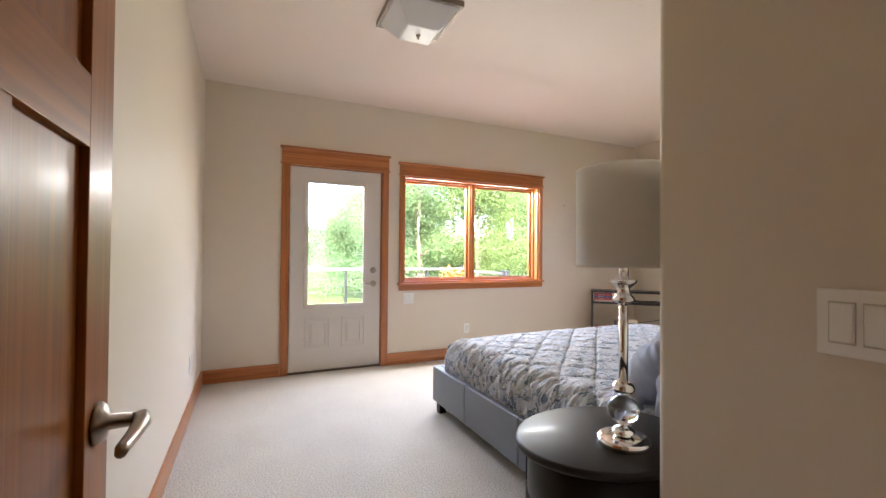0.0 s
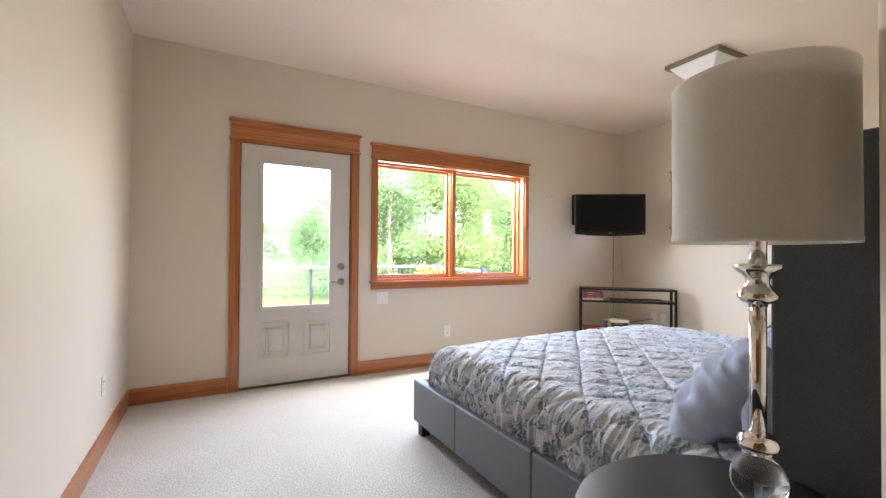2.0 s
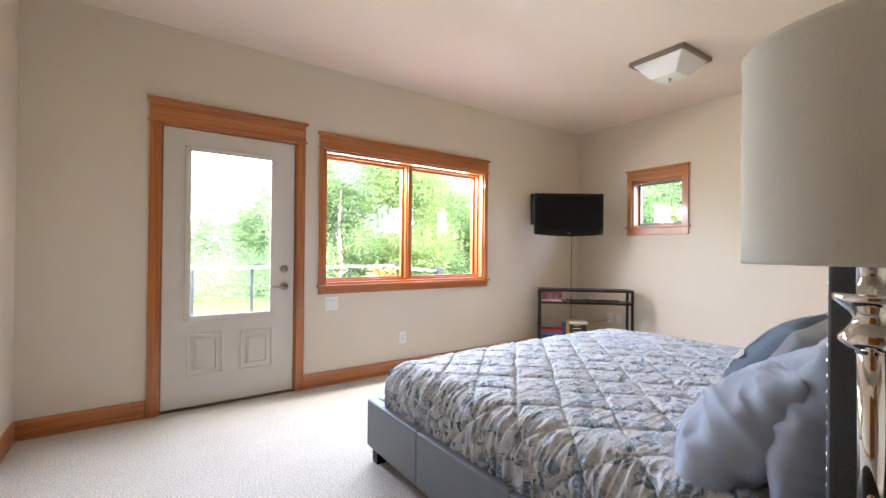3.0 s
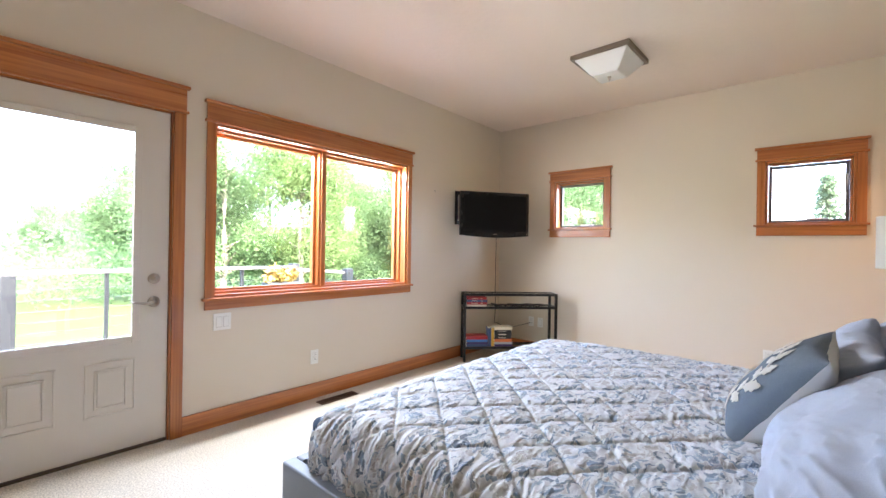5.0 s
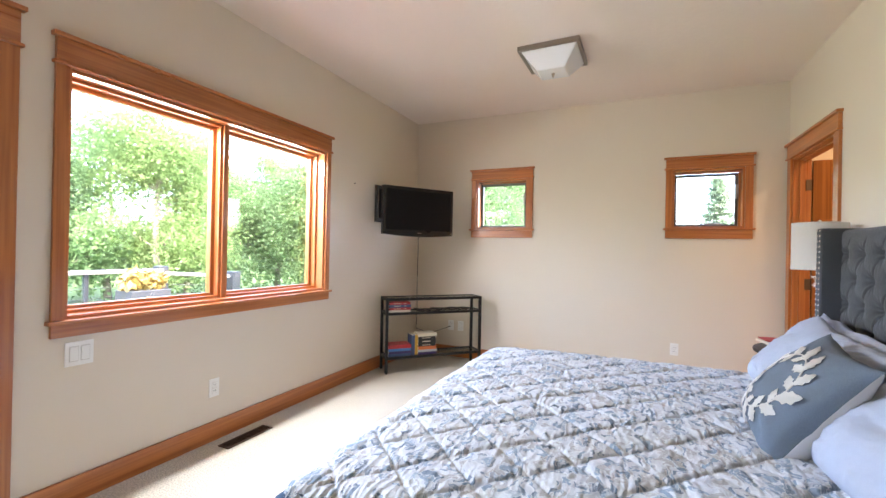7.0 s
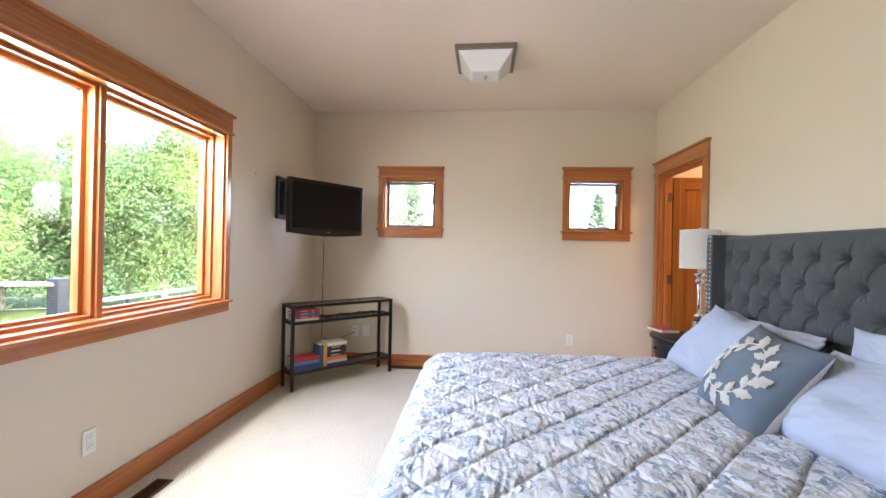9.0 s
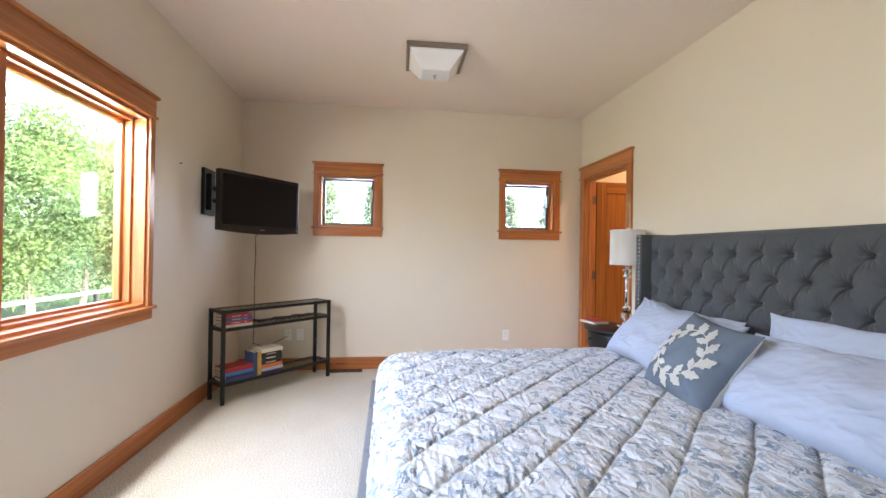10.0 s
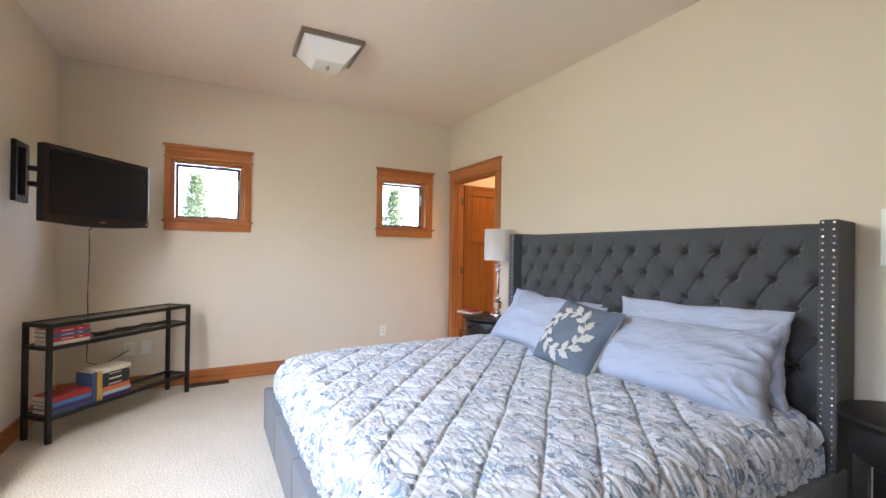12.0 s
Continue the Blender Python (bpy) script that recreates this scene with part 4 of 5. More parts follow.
# ---- table lamps: chrome stacked balls, crystal sphere, white drum ----
def table_lamp(at, label):
    d = thing("table_lamp", label, "table lamp", at, "bedside pairs")
    part("base", lathe([(0, 0), (0.071, 0), (0.073, 0.003), (0.073, 0.018), (0.068, 0.022), (0.03, 0.024), (0, 0.024)], 48), M_CHROME, d, "chrome disc base", True)
    part("lower_knob", lathe([(0, 0.0235), (0.015, 0.0245), (0.027, 0.028), (0.032, 0.036), (0.030, 0.043), (0.022, 0.049), (0.013, 0.053), (0.013, 0.057), (0, 0.057)], 36), M_CHROME, d, "", True)
    part("crystal_ball", lathe([(0.0, 0.0560)] + [(0.0435 * math.sin(math.pi * k / 14), 0.0995 - 0.0435 * math.cos(math.pi * k / 14)) for k in range(1, 14)] + [(0.0, 0.1430)], 36), M_CRYSTAL, d, "clear crystal ball", True)
    part("middle_knob", lathe([(0, 0.142), (0.014, 0.143), (0.014, 0.147), (0.025, 0.150), (0.0315, 0.158), (0.032, 0.166), (0.028, 0.174), (0.020, 0.180), (0.0135, 0.182), (0, 0.182)], 36), M_CHROME, d, "", True)
    part("stem", lathe([(0, 0.181), (0.0130, 0.181), (0.0130, 0.4063), (0, 0.4063)], 28), M_CHROME, d, "chrome stem", True)
    part("upper_knob", lathe([(0, 0.4040), (0.0145, 0.4045), (0.0150, 0.4090), (0.0225, 0.4110), (0.0310, 0.4190), (0.0315, 0.4240), (0.0230, 0.4350), (0.0180, 0.4440), (0.0170, 0.4500), (0.0210, 0.4570), (0.0300, 0.4650), (0.0350, 0.4700), (0.0370, 0.4735), (0.0370, 0.4775), (0.0355, 0.4790), (0.0170, 0.4800), (0, 0.4800)], 36), M_CHROME, d, "", True)
    part("neck", lathe([(0, 0.4795), (0.0140, 0.4795), (0.0140, 0.56), (0.008, 0.57), (0.004, 0.58), (0.004, 0.803), (0, 0.803)], 20), M_CHROME, d, "", True)
    part("shade", lathe([(0.1328, 0.518), (0.1342, 0.516), (0.1354, 0.518), (0.1356, 0.524), (0.1346, 0.526), (0.1338, 0.794), (0.1350, 0.796), (0.1348, 0.802), (0.133, 0.804), (0.1318, 0.802), (0.1328, 0.518)], 64), M_SHADE, d, "white fabric drum shade with stitched hems", True)
    sp = part("shade_ring", lathe([(0.003, 0.798), (0.014, 0.798), (0.014, 0.802), (0.003, 0.802), (0.003, 0.798)], 16), M_CHROME, d)
    for a in (0, 120, 240):
        part("spoke", tube([(0.012 * math.cos(radians(a)), 0.012 * math.sin(radians(a)), 0.800), (0.133 * math.cos(radians(a)), 0.133 * math.sin(radians(a)), 0.790)], 0.002, 6), M_CHROME, sp)
    part("finial", lathe([(0, 0.802), (0.008, 0.804), (0.011, 0.812), (0.008, 0.820), (0, 0.826)], 16), M_CHROME, d, "", True)
    return d


table_lamp(pose(0.922, 0.789, 0.630), "chrome and crystal table lamp with white drum shade")
table_lamp(pose(3.675, 0.790, 0.630), "chrome and crystal table lamp with white drum shade")


# ---- books ----
def book(at, w, d, t, cover, label):
    """Lying flat: spine along local x at y = 0, pages inside."""
    b = thing("book", label, "book", at)
    part("cover", blocks((0, w, -0.001, 0.003, 0, t), (0, w, 0.003, d, 0, 0.0025), (0, w, 0.003, d, t - 0.0025, t), bevel=0.0008, segments=1), cover, b)
    part("pages", blocks((0.003, w - 0.003, 0.0035, d - 0.004, 0.003, t - 0.003)), M_PAPER, b, "cream page block")
    return b


def cover_cloth(name, c):
    return material(name, c, 0.5, vary=0.08, scale=12)


C_RED, C_BLUE, C_NAVY = cover_cloth("red_cover", (0.36, 0.025, 0.03)), cover_cloth("bright_blue_cover", (0.05, 0.19, 0.46)), cover_cloth("navy_cover", (0.045, 0.075, 0.17))
C_BLACK, C_YELLOW, C_ORANGE = cover_cloth("black_cover", (0.018, 0.018, 0.02)), cover_cloth("yellow_cover", (0.55, 0.33, 0.05)), cover_cloth("orange_cover", (0.62, 0.16, 0.05))
C_PALE, C_CREAMB, C_VIOLET = cover_cloth("pale_blue_cover", (0.40, 0.46, 0.50)), cover_cloth("cream_cover", (0.66, 0.60, 0.48)), cover_cloth("violet_cover", (0.05, 0.03, 0.12))

book(pose(3.86, 0.84, 0.630, 0, 0, 12), 0.20, 0.15, 0.018, C_CREAMB, "cream paperback lying on the nightstand")
book(pose(3.87, 0.845, 0.6485, 0, 0, 8), 0.19, 0.14, 0.006, C_RED, "thin glossy magazine lying on a book")

# ---- console table, set across the corner: local x along its front, local y towards the corner ----
CON = pose(3.913, 4.012, 0, 0, 0, -44.0)
con = thing("console_table", "black iron console table with glass shelves", "console table", CON)
CL, CD, TB = 1.040, 0.235, 0.026
for x in (0, CL - TB):
    for y in (0, CD - TB):
        part("leg", blocks((x, x + TB, y, y + TB, 0, 0.742), bevel=0.0015), M_IRON, con)
for z, nm in ((0.742, "top"), (0.60, "shelf"), (0.165, "shelf")):
    for y in (0, CD - TB):
        part("long_bar", blocks((TB, CL - TB, y + 0.001, y + TB - 0.001, z - TB, z - 0.0005), bevel=0.0015), M_IRON, con)
    for x in (0, CL - TB):
        part("end_bar", blocks((x + 0.001, x + TB - 0.001, TB, CD - TB, z - TB, z - 0.0005), bevel=0.0015), M_IRON, con)
    part(nm, blocks((TB - 0.006, CL - TB + 0.006, TB - 0.006, CD - TB + 0.006, z - 0.012, z - 0.004), bevel=0.001), M_SHELFGLASS, con, "clear glass shelf")
zt = 0.1612
for w, t, c, lab, dx in ((0.235, 0.028, C_NAVY, "dark blue hardback in a flat stack", 0.0), (0.23, 0.024, C_VIOLET, "dark violet hardback in a flat stack", 0.004), (0.232, 0.026, C_BLUE, "bright blue hardback in a flat stack", 0.0), (0.235, 0.034, C_RED, "red hardback on top of a stack", -0.002)):
    book(CON @ pose(0.035 + dx, 0.02, zt), w, 0.175, t, c, lab)
    zt += t + 0.0004
book(CON @ pose(0.276, 0.03, 0.1612 + 0.0005, 0, -90) @ pose(0, 0, -0.034), 0.20, 0.15, 0.032, C_NAVY, "navy hardback standing upright beside others")
book(CON @ pose(0.311, 0.03, 0.1612 + 0.0005, 0, -90) @ pose(0, 0, -0.03), 0.20, 0.15, 0.028, C_YELLOW, "yellow paperback standing upright beside others")
zt = 0.1612
for w, t, c, lab in ((0.20, 0.026, C_VIOLET, "dark paperback at the bottom of a stack"), (0.20, 0.024, C_PALE, "pale blue paperback in a flat stack"), (0.195, 0.032, C_ORANGE, "orange paperback in a flat stack"), (0.185, 0.028, C_BLACK, "black hardback in a flat stack"), (0.19, 0.045, C_BLACK, "thick black hardback in a flat stack"), (0.185, 0.024, C_BLACK, "black hardback in a flat stack"), (0.20, 0.03, C_CREAMB, "cream hardback on top of a stack")):
    b = book(CON @ pose(0.345, 0.025, zt), w, 0.16, t, c, lab)
    if c is C_BLACK:
        part("spine_print", blocks((0.04, 0.13, -0.0018, -0.0008, t * 0.38, t * 0.58)), M_PAPER, b, "pale lines of unreadable print")
    zt += t + 0.0004
zt = 0.5962
for w, t, c, lab in ((0.22, 0.024, C_CREAMB, "white hardback at the bottom of a stack"), (0.225, 0.026, C_RED, "red hardback in a flat stack"), (0.225, 0.027, C_NAVY, "blue hardback in a flat stack"), (0.22, 0.024, C_RED, "red hardback on top of a stack")):
    b = book(CON @ pose(0.035, 0.025, zt), w, 0.16, t, c, lab)
    if c is not C_CREAMB:
        for sx, sw in ((0.05, 0.07), (0.15, 0.025)):
            part("spine_print", blocks((sx, sx + sw, -0.0018, -0.0008, t * 0.42, t * 0.58)), M_PAPER, b, "pale line of unreadable print")
    zt += t + 0.0004
coil = []
for k in range(170):
    a = k * 0.37
    coil.append(CON @ Vector((0.34 + 0.0034 * k + 0.035 * math.cos(a * 1.3), 0.115 + 0.05 * math.sin(a) * (0.6 + 0.4 * math.sin(k * 0.11)), 0.6025 + 0.016 * (0.5 + 0.5 * math.sin(a * 0.7)))))
solid("cable_coil", tube(coil, 0.0055, 6), M_CABLE, "tangle of black cable on the glass shelf", "cable", smooth=True)

# ---- television on a corner arm ----
TV = pose(3.868, 4.055, 1.375, 0, 0, -34.4)
tv = thing("television", "black flat television with curved lower edge", "television", TV)
TW, TH = 0.80, 0.475
bm = bmesh.new()
ring = [(0, TH), (TW, TH)]
ring += [(TW - 0.012 * 0 - TW * k / 16, 0.0 - 0.022 * math.sin(math.pi * k / 16)) for k in range(17)]
front = [bm.verts.new((x, -0.03, z)) for x, z in ring]
back = [bm.verts.new((x, 0.022, z)) for x, z in ring]
bm.faces.new(front)
bm.faces.new(back[::-1])
for k in range(len(ring)):
    j = (k + 1) % len(ring)
    bm.faces.new((front[k], back[k], back[j], front[j]))
bmesh.ops.recalc_face_normals(bm, faces=bm.faces[:])
bmesh.ops.bevel(bm, geom=bm.edges[:], offset=0.006, segments=2, affect="EDGES", profile=0.6)
part("case", bm, M_TVCASE, tv, "glossy black bezel and case")
part("screen", blocks((0.032, TW - 0.032, -0.0315, -0.029, 0.045, TH - 0.032)), M_SCREEN, tv, "dark screen, switched off")
part("rear_hump", blocks((0.12, TW - 0.12, 0.02, 0.06, 0.07, TH - 0.07), bevel=0.012), M_TVCASE, tv)
part("badge", blocks((TW / 2 - 0.022, TW / 2 + 0.022, -0.0318, -0.030, 0.012, 0.017)), M_LAMPFRAME, tv, "small pale badge")
part("button", lathe([(0, 0.0015), (0.007, 0.001), (0.008, 0), (0, 0)], 14), M_NICKEL, tv, "", False, pose(TW - 0.022, -0.0305, 0.022, 90))
mount = thing("tv_wall_mount", "black steel swing arm fixed to the wall", "wall mount", pose(0, NORTH, 0))
part("wall_plate", blocks((3.985, 4.012, -0.028, 0, 1.50, 1.875), (4.165, 4.192, -0.028, 0, 1.50, 1.875), (4.012, 4.165, -0.028, 0, 1.838, 1.875), (4.012, 4.165, -0.028, 0, 1.50, 1.54), bevel=0.004), M_IRON, mount)
part("bracket", blocks((4.06, 4.12, -0.05, -0.001, 1.54, 1.838), bevel=0.004), M_IRON, mount)
part("arm", tube([(4.09, -0.03, 1.62), (4.16, -0.16, 1.62), (4.235, -0.335, 1.62)], 0.018, 10), M_IRON, mount)
part("arm", tube([(4.09, -0.03, 1.72), (4.16, -0.16, 1.72), (4.235, -0.335, 1.72)], 0.018, 10), M_IRON, mount)
cable_pts = [Vector((4.345, 3.80, 1.42))] + [Vector((4.367 + 0.006 * math.sin(k * 0.9), 3.915 + 0.004 * math.cos(k * 0.7), 1.40 - 0.056 * k)) for k in range(1, 19)] + [Vector((4.62, 3.88, 0.30)), Vector((4.885, 3.745, 0.345))]
solid("power_cable", tube([c for c in cable_pts], 0.0035, 6), M_CABLE, "thin dark cable hanging from the television", "cable", smooth=True)

# ---- ceiling light ----
cl = thing("ceiling_light", "square flush light with opal glass, switched off", "ceiling light", pose(3.655, 2.405, TOP, 0, 0, -1.5))
S = 0.222
part("frame", blocks((-S, S, -S, -S + 0.022, -0.036, 0), (-S, S, S - 0.022, S, -0.036, 0), (-S, -S + 0.022, -S + 0.022, S - 0.022, -0.036, 0), (S - 0.022, S, -S + 0.022, S - 0.022, -0.036, 0), (-S + 0.01, S - 0.01, -S + 0.01, S - 0.01, -0.004, 0), bevel=0.003), M_LAMPFRAME, cl, "brushed bronze square frame")
bm = bmesh.new()
rings = []
for half, z in ((0.198, -0.012), (0.198, -0.034), (0.192, -0.042), (0.106, -0.146), (0.098, -0.151)):
    rings.append([bm.verts.new((x * half, y * half, z)) for x, y in ((-1, -1), (1, -1), (1, 1), (-1, 1))])
for a, b in zip(rings, rings[1:]):
    for k in range(4):
        bm.faces.new((a[k], a[(k + 1) % 4], b[(k + 1) % 4], b[k]))
bm.faces.new(rings[-1])
bmesh.ops.recalc_face_normals(bm, faces=bm.faces[:])
bmesh.ops.bevel(bm, geom=[e for e in bm.edges if not e.is_boundary], offset=0.004, segments=2, affect="EDGES")
part("diffuser", bm, M_OPAL, cl, "white opal glass pan")
part("finial", lathe([(0, -0.180), (0.007, -0.178), (0.009, -0.171), (0.005, -0.165), (0.013, -0.160), (0.015, -0.151), (0, -0.148)], 18), M_NICKEL, cl, "small nickel finial", True)

copy_thing(cl, pose(0.89, 2.405, TOP, 0, 0, -1.5))


# ---- floor registers ----
def register(at):
    d = thing("floor_register", "brown metal floor vent beside the baseboard", "floor vent", at, "floor vents")
    part("frame", blocks((0, 0.345, 0, 0.012, 0, 0.008), (0, 0.345, 0.078, 0.09, 0, 0.008), (0, 0.012, 0.012, 0.078, 0, 0.008), (0.333, 0.345, 0.012, 0.078, 0, 0.008), bevel=0.002), M_BROWN, d)
    # Near-black sheet paints the shade down in the duct.
    part("well", blocks((0.012, 0.333, 0.012, 0.078, 0.0003, 0.002)), M_HOLESHADE, d)
    first = None
    for k in range(26):
        at_k = pose(0.018 + k * 0.0122, 0, 0)
        if first is None:
            first = part("slat", blocks((0, 0.004, 0.012, 0.078, 0.001, 0.007)), M_BROWN, d, "", False, at_k)
        else:
            repeat(first, d, at_k)
    return d


register(pose(2.176, 4.025, 0.0))
register(pose(4.86, 2.985, 0.0, 0, 0, 90))

wp = thing("wall_panel", "small white wall control beside the headboard", "wall control", pose(0, SOUTH, 0))
part("body", blocks((1.03, 1.154, 0, 0.022, 1.19, 1.435), bevel=0.005), M_WHITE, wp)
part("face", blocks((1.045, 1.139, 0.021, 0.024, 1.30, 1.42), bevel=0.001), M_WHITE, wp)

# lit ceiling lamp of the next room
nl = thing("ceiling_lamp", "small lit ceiling lamp in the next room", "ceiling light", pose(4.15, -0.35, TOP))
part("rim", lathe([(0, 0), (0.13, 0), (0.13, -0.03), (0.115, -0.035), (0.11, -0.02), (0, -0.02)], 32), M_LAMPFRAME, nl, "", True)
warm = bpy.data.lights.new("warm_bulb", "AREA")
warm.shape, warm.size, warm.energy, warm.color = "DISK", 0.2, 0.4, (1.0, 0.66, 0.40)
wo = new("warm_bulb", warm)
wo.matrix_world = pose(4.15, -0.35, TOP - 0.045)


# ---- outside: deck, rail, lawn, trees ----
GROUND = -0.9
solid("ground", blocks((-700, 700, -700, 700, GROUND - 0.3, GROUND)), M_GRASS, "mown green lawn with worn patches", "lawn", "structure")
deck = thing("deck", "grey timber deck on the house wall", "deck", pose(0, 0, 0), kind="structure")
plank = None
for k in range(20):
    if plank is None:
        plank = part("plank", blocks((-4.2, 4.3, 0, 0.134, -0.16, -0.125), bevel=0.003), M_DECK, deck, "", False, pose(0, 4.40 + 0.139 * k, 0))
    else:
        repeat(plank, deck, pose(0, 4.40 + 0.139 * k, 0))
part("substructure", blocks((-4.15, 4.25, 4.45, 7.12, GROUND - 0.02, -0.165)), M_DECK, deck)
RY, RT = 7.1, 0.935
rail = thing("deck_railing", "dark steel posts and grey rail with steel cables", "railing", pose(0, RY, 0))
part("top_rail", blocks((-4.2, 3.68, -0.06, 0.06, RT - 0.04, RT), bevel=0.006), M_RAIL, rail, "weathered grey top rail")
side_run = Vector((4.24 - 3.68, -0.58, 0))
part("side_rail", blocks((0, side_run.length, -0.05, 0.05, RT - 0.08, RT - 0.04), bevel=0.006), M_RAIL, rail, "weathered grey top rail", at=pose(3.68, 0, 0, 0, 2.5, math.degrees(math.atan2(side_run.y, side_run.x))))
for x in (-3.1, -1.6, -0.2, 1.42, 2.90):
    part("post", blocks((x - 0.02, x + 0.02, -0.02, 0.02, -0.126, RT - 0.04), bevel=0.003), M_POST, rail)
part("thick_post", blocks((0.60, 0.71, -0.055, 0.055, -0.126, RT - 0.04), bevel=0.006), M_POST, rail)
part("corner_post", blocks((3.62, 3.74, -0.055, 0.065, -0.126, RT + 0.03), bevel=0.006), M_POST, rail)
part("corner_post", blocks((4.18, 4.30, -0.635, -0.515, -0.126, 0.90), bevel=0.006), M_POST, rail)
part("low_rail", blocks((4.75, 9.5, -0.05, 0.05, 0.52, 0.56), bevel=0.006), M_RAIL, rail)
for x in (4.9, 5.75, 7.4, 9.0):
    part("post", blocks((x - 0.025, x + 0.025, -0.025, 0.025, GROUND - 0.01, 0.525), bevel=0.003), M_POST, rail)
for k in range(8):
    z = -0.03 + 0.110 * k
    part("cable", tube([(-4.2, 0, z), (3.66, 0, z)], 0.004, 6), M_POST, rail)
    part("cable", tube([(3.70, -0.02, z), (4.22, -0.56, z - 0.02)], 0.004, 6), M_POST, rail)
planter = thing("planter", "charcoal box planter with yellow foliage on deck", "planter", pose(3.31, 6.80, -0.125))
part("stand", blocks((-0.14, 0.14, -0.13, 0.13, 0, 0.62), bevel=0.006), M_PLANTER, planter)
part("trough", blocks((-0.21, 0.21, -0.15, 0.15, 0.62, 0.85), bevel=0.012), M_PLANTER, planter)


def leaves(centres, count, spread, size, rng, flat=0.0):
    """Small tilted leaf quads scattered round many centres, as vertices and faces."""
    c = np.repeat(np.asarray(centres), count, axis=0)
    n = len(c)
    p = c + rng.normal(0, 1, (n, 3)) * spread
    d1 = rng.normal(0, 1, (n, 3))
    d1[:, 2] *= 0.7
    d1 /= np.linalg.norm(d1, axis=1)[:, None]
    d2 = np.cross(d1, rng.normal(0, 1, (n, 3)))
    d2 /= np.linalg.norm(d2, axis=1)[:, None]
    s = size * rng.uniform(0.55, 1.3, (n, 1))
    v = np.stack([p - d1 * s, p + d2 * s * 0.5, p + d1 * s, p - d2 * s * 0.5], axis=1).reshape(-1, 3)
    f = np.arange(4 * n).reshape(-1, 4)
    return v, f


def leaf_mesh(name, v, f, mat):
    me = bpy.data.meshes.new(name)
    me.from_pydata(v.tolist(), [], f.tolist())
    me.materials.append(mat)
    return me


v, f = leaves([(x, 0, 0.93) for x in np.linspace(-0.17, 0.17, 6)], 60, (0.03, 0.06, 0.06), 0.05, np.random.default_rng(5))
o = new("foliage", leaf_mesh("foliage", v, f, M_YELLOW))
o.parent = planter


def broadleaf(name, at, height, width, mat, seed, label, per=430):
    rng = np.random.default_rng(seed)
    d = thing(name, label, "tree", at)
    bm = bmesh.new()
    trunk = [(0.05 * math.sin(k * 1.7 + seed), 0.05 * math.cos(k * 1.3 + seed), height * k / 8) for k in range(8)]
    b = tube(trunk, [0.12 * (1 - k / 9) * height / 7 + 0.012 for k in range(8)], 8)
    me = bpy.data.meshes.new("tmp")
    b.to_mesh(me)
    bm.from_mesh(me)
    tips = []
    for k in range(26):
        z0 = height * rng.uniform(0.12, 0.9)
        a = rng.uniform(0, 6.283)
        env = width * (0.45 + 0.55 * math.sin(math.pi * min(1, 0.15 + z0 / height * 0.9))) * rng.uniform(0.55, 1.15)
        end = (env * math.cos(a), env * math.sin(a), z0 + rng.uniform(0.15, 0.5) * env + 0.3)
        midp = (end[0] * 0.5, end[1] * 0.5, z0 + (end[2] - z0) * 0.62)
        lb = tube([(0, 0, z0), midp, end], [0.035, 0.022, 0.006], 5)
        lb.to_mesh(me)
        bm.from_mesh(me)
        for q in (0.5, 0.75, 1.0):
            tips.append((end[0] * q + rng.normal(0, 0.12), end[1] * q + rng.normal(0, 0.12), z0 + (end[2] - z0) * q + rng.normal(0, 0.12)))
    tips.append((0, 0, height * 1.02))
    part("trunk", bm, M_BARK, d, "pale grey trunk and limbs")
    v, f = leaves(tips, per, (0.36, 0.36, 0.36), 0.050, rng)
    o = new("crown", leaf_mesh("crown", v, f, mat))
    o.parent = d
    return d


def conifer(name, at, height, seed, label):
    rng = np.random.default_rng(seed)
    d = thing(name, label, "tree", at)
    part("trunk", tube([(0, 0, height * k / 6) for k in range(7)], [0.16 * (1 - k / 6.2) for k in range(7)], 8), M_BARK, d)
    pts = []
    for k in range(90):
        z = height * (0.12 + 0.88 * (k / 90) ** 0.9)
        r = 0.26 * (height - z) + 0.15
        a = k * 2.4 + rng.uniform(-0.3, 0.3)
        for q in (0.35, 0.6, 0.85, 1.0):
            pts.append((r * q * math.cos(a), r * q * math.sin(a), z - 0.18 * q * r + rng.normal(0, 0.05)))
    v, f = leaves(pts, 22, (0.15, 0.15, 0.07), 0.085, rng)
    o = new("crown", leaf_mesh("crown", v, f, M_LEAF_C))
    o.parent = d
    return d


def ray_spot(deg, dist):
    """A spot on the lawn, by bearing east of north and distance from the room."""
    return 0.4 + dist * math.sin(radians(deg)), 1.6 + dist * math.cos(radians(deg))


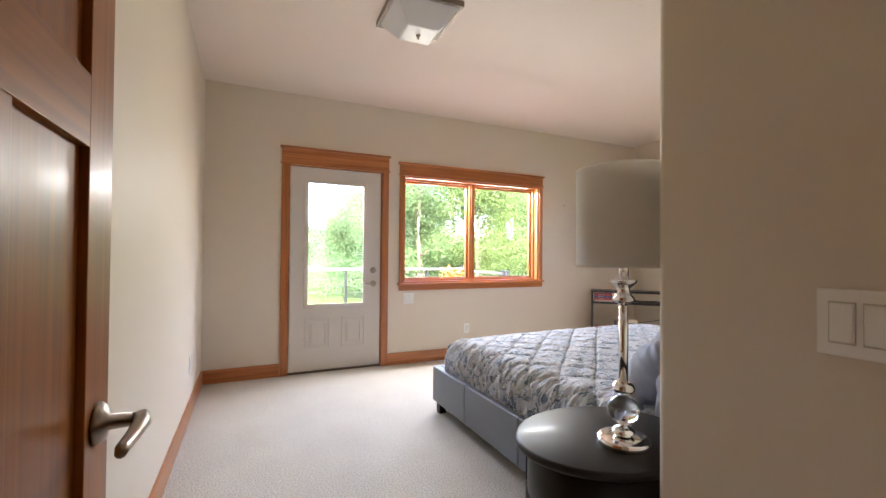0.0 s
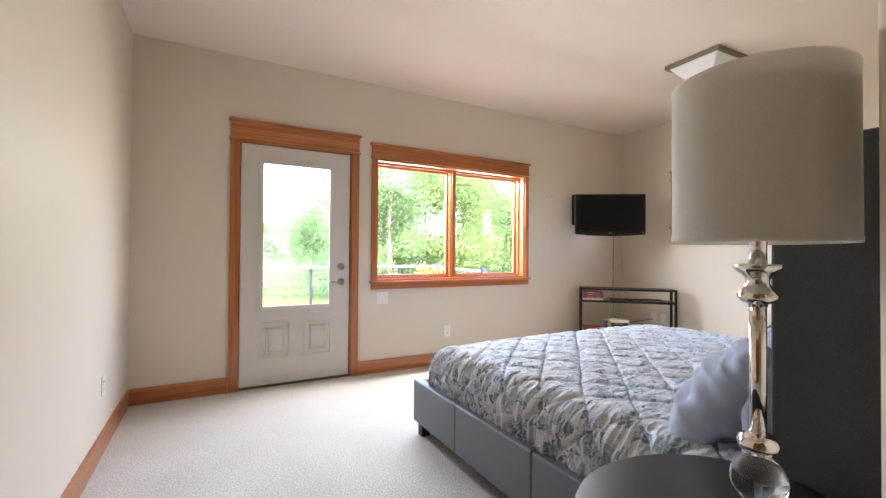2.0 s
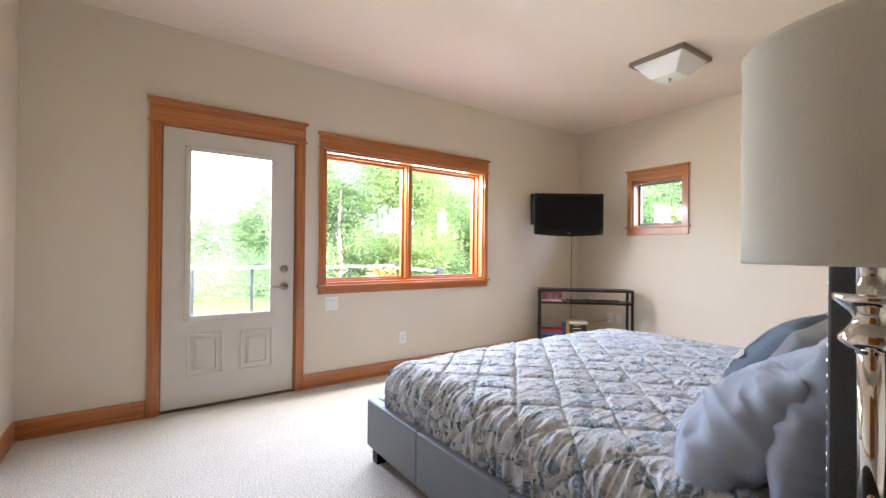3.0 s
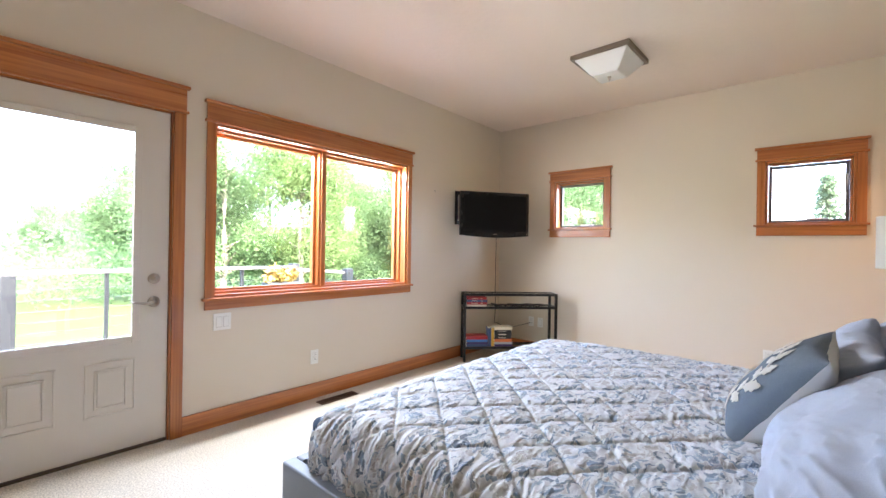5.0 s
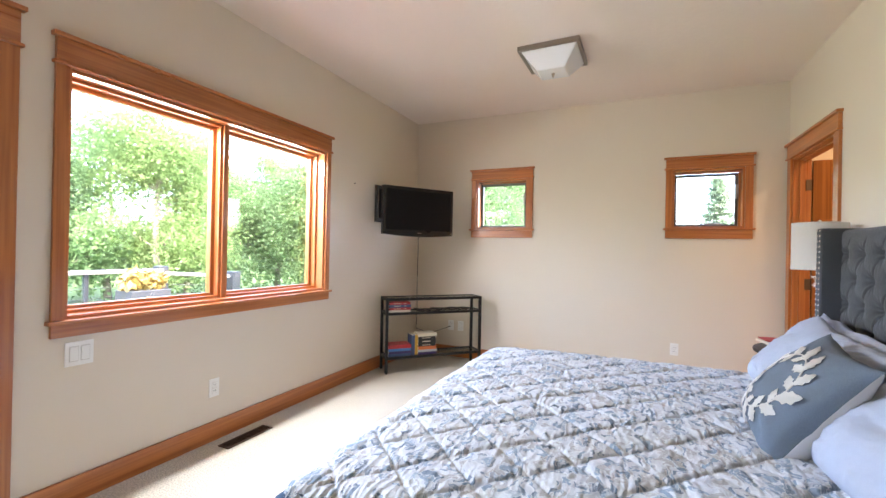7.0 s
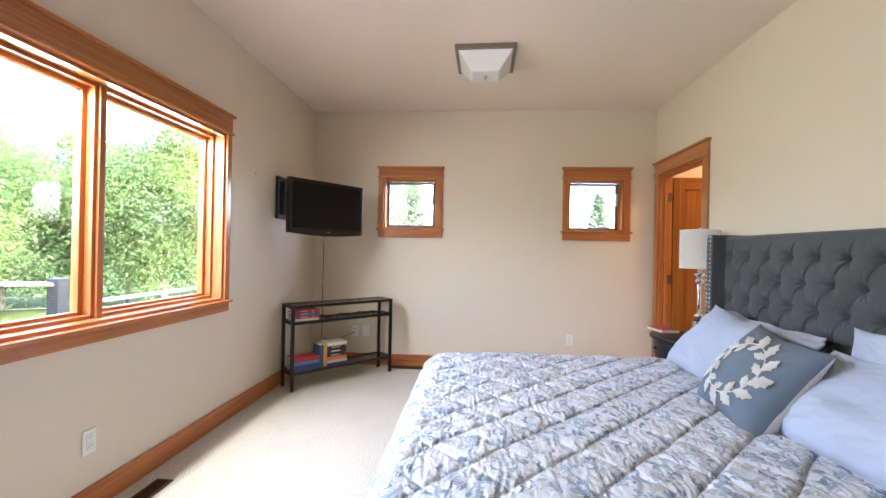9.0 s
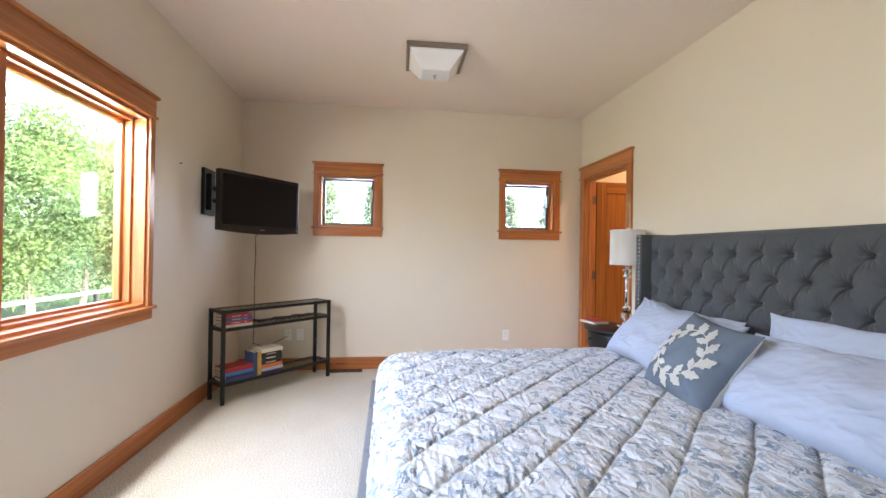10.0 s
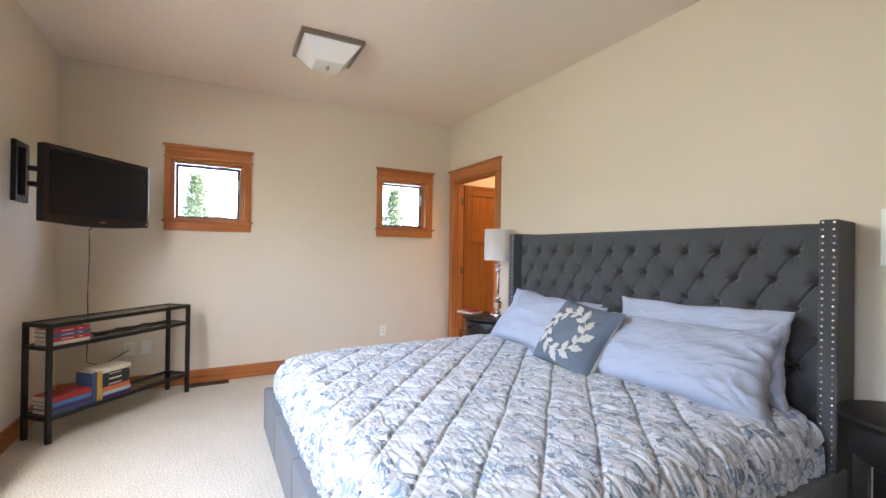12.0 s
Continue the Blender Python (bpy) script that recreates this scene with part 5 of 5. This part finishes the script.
A = broadleaf("aspen_tree", pose(*ray_spot(22, 16), GROUND), 6.6, 1.9, M_LEAF_A, 11, "tall leafy green aspen on the lawn")
B = broadleaf("willow_tree", pose(*ray_spot(31, 15), GROUND), 6.3, 1.5, M_LEAF_B, 12, "slender yellow-green tree on the lawn")
C = broadleaf("alder_tree", pose(*ray_spot(14, 19), GROUND), 5.0, 2.0, M_LEAF_D, 13, "rounded sage-green tree beyond the lawn")
for src, deg, dist, turn_z in ((A, 27, 19, 80), (A, 34, 18, 200), (C, 18, 17, 40), (C, 38, 20, 120), (B, 44, 20, 60), (C, 47, 18, 260), (B, 50, 17, 140), (C, 54, 18, 20), (B, 58, 19, 310), (C, 62, 17, 100), (B, 66, 20, 210), (C, 70, 17, 350), (C, 6, 44, 30), (B, 10, 46, 90), (C, -2, 40, 150), (B, -8, 27, 20), (C, -16, 24, 270), (A, -26, 24, 10), (A, 72, 18, 33)):
    copy_thing(src, pose(*ray_spot(deg, dist), GROUND, 0, 0, turn_z))
P = conifer("fir_tree", pose(*ray_spot(79.3, 24), GROUND), 6.2, 31, "dark green fir against the white sky")
for deg, dist, turn_z in ((85.3, 27, 50), (92.3, 29, 120), (75.3, 26, 200), (98.3, 26, 10), (104.3, 30, 80), (109.3, 28, 170), (71.3, 30, 260)):
    copy_thing(P, pose(*ray_spot(deg, dist), GROUND, 0, 0, turn_z))

rng = np.random.default_rng(77)
spots = []
for k in range(760):
    deg, dist = rng.uniform(-40, 125), rng.uniform(17, 26)
    x, y = ray_spot(deg, dist)
    spots.append((x, y, GROUND + rng.uniform(0.2, 2.9 if 12 < deg < 72 else 1.5)))
v, f = leaves(spots, 70, (0.5, 0.5, 0.36), 0.085, rng)
tagged(new("undergrowth", leaf_mesh("undergrowth", v, f, M_LEAF_A)), "dense green shrubs along the edge of the lawn", "shrubs", "", "stuff")
spots = []
for k in range(700):
    deg, dist = rng.uniform(-60, 140), rng.uniform(38, 60)
    x, y = ray_spot(deg, dist)
    spots.append((x, y, GROUND + rng.uniform(0.3, 3.6) * (1.25 if deg > 35 else 0.9)))
v, f = leaves(spots, 60, (1.3, 1.3, 0.8), 0.2, rng)
tagged(new("far_woods", leaf_mesh("far_woods", v, f, M_LEAF_D)), "far belt of mixed green woods", "woods", "", "stuff")
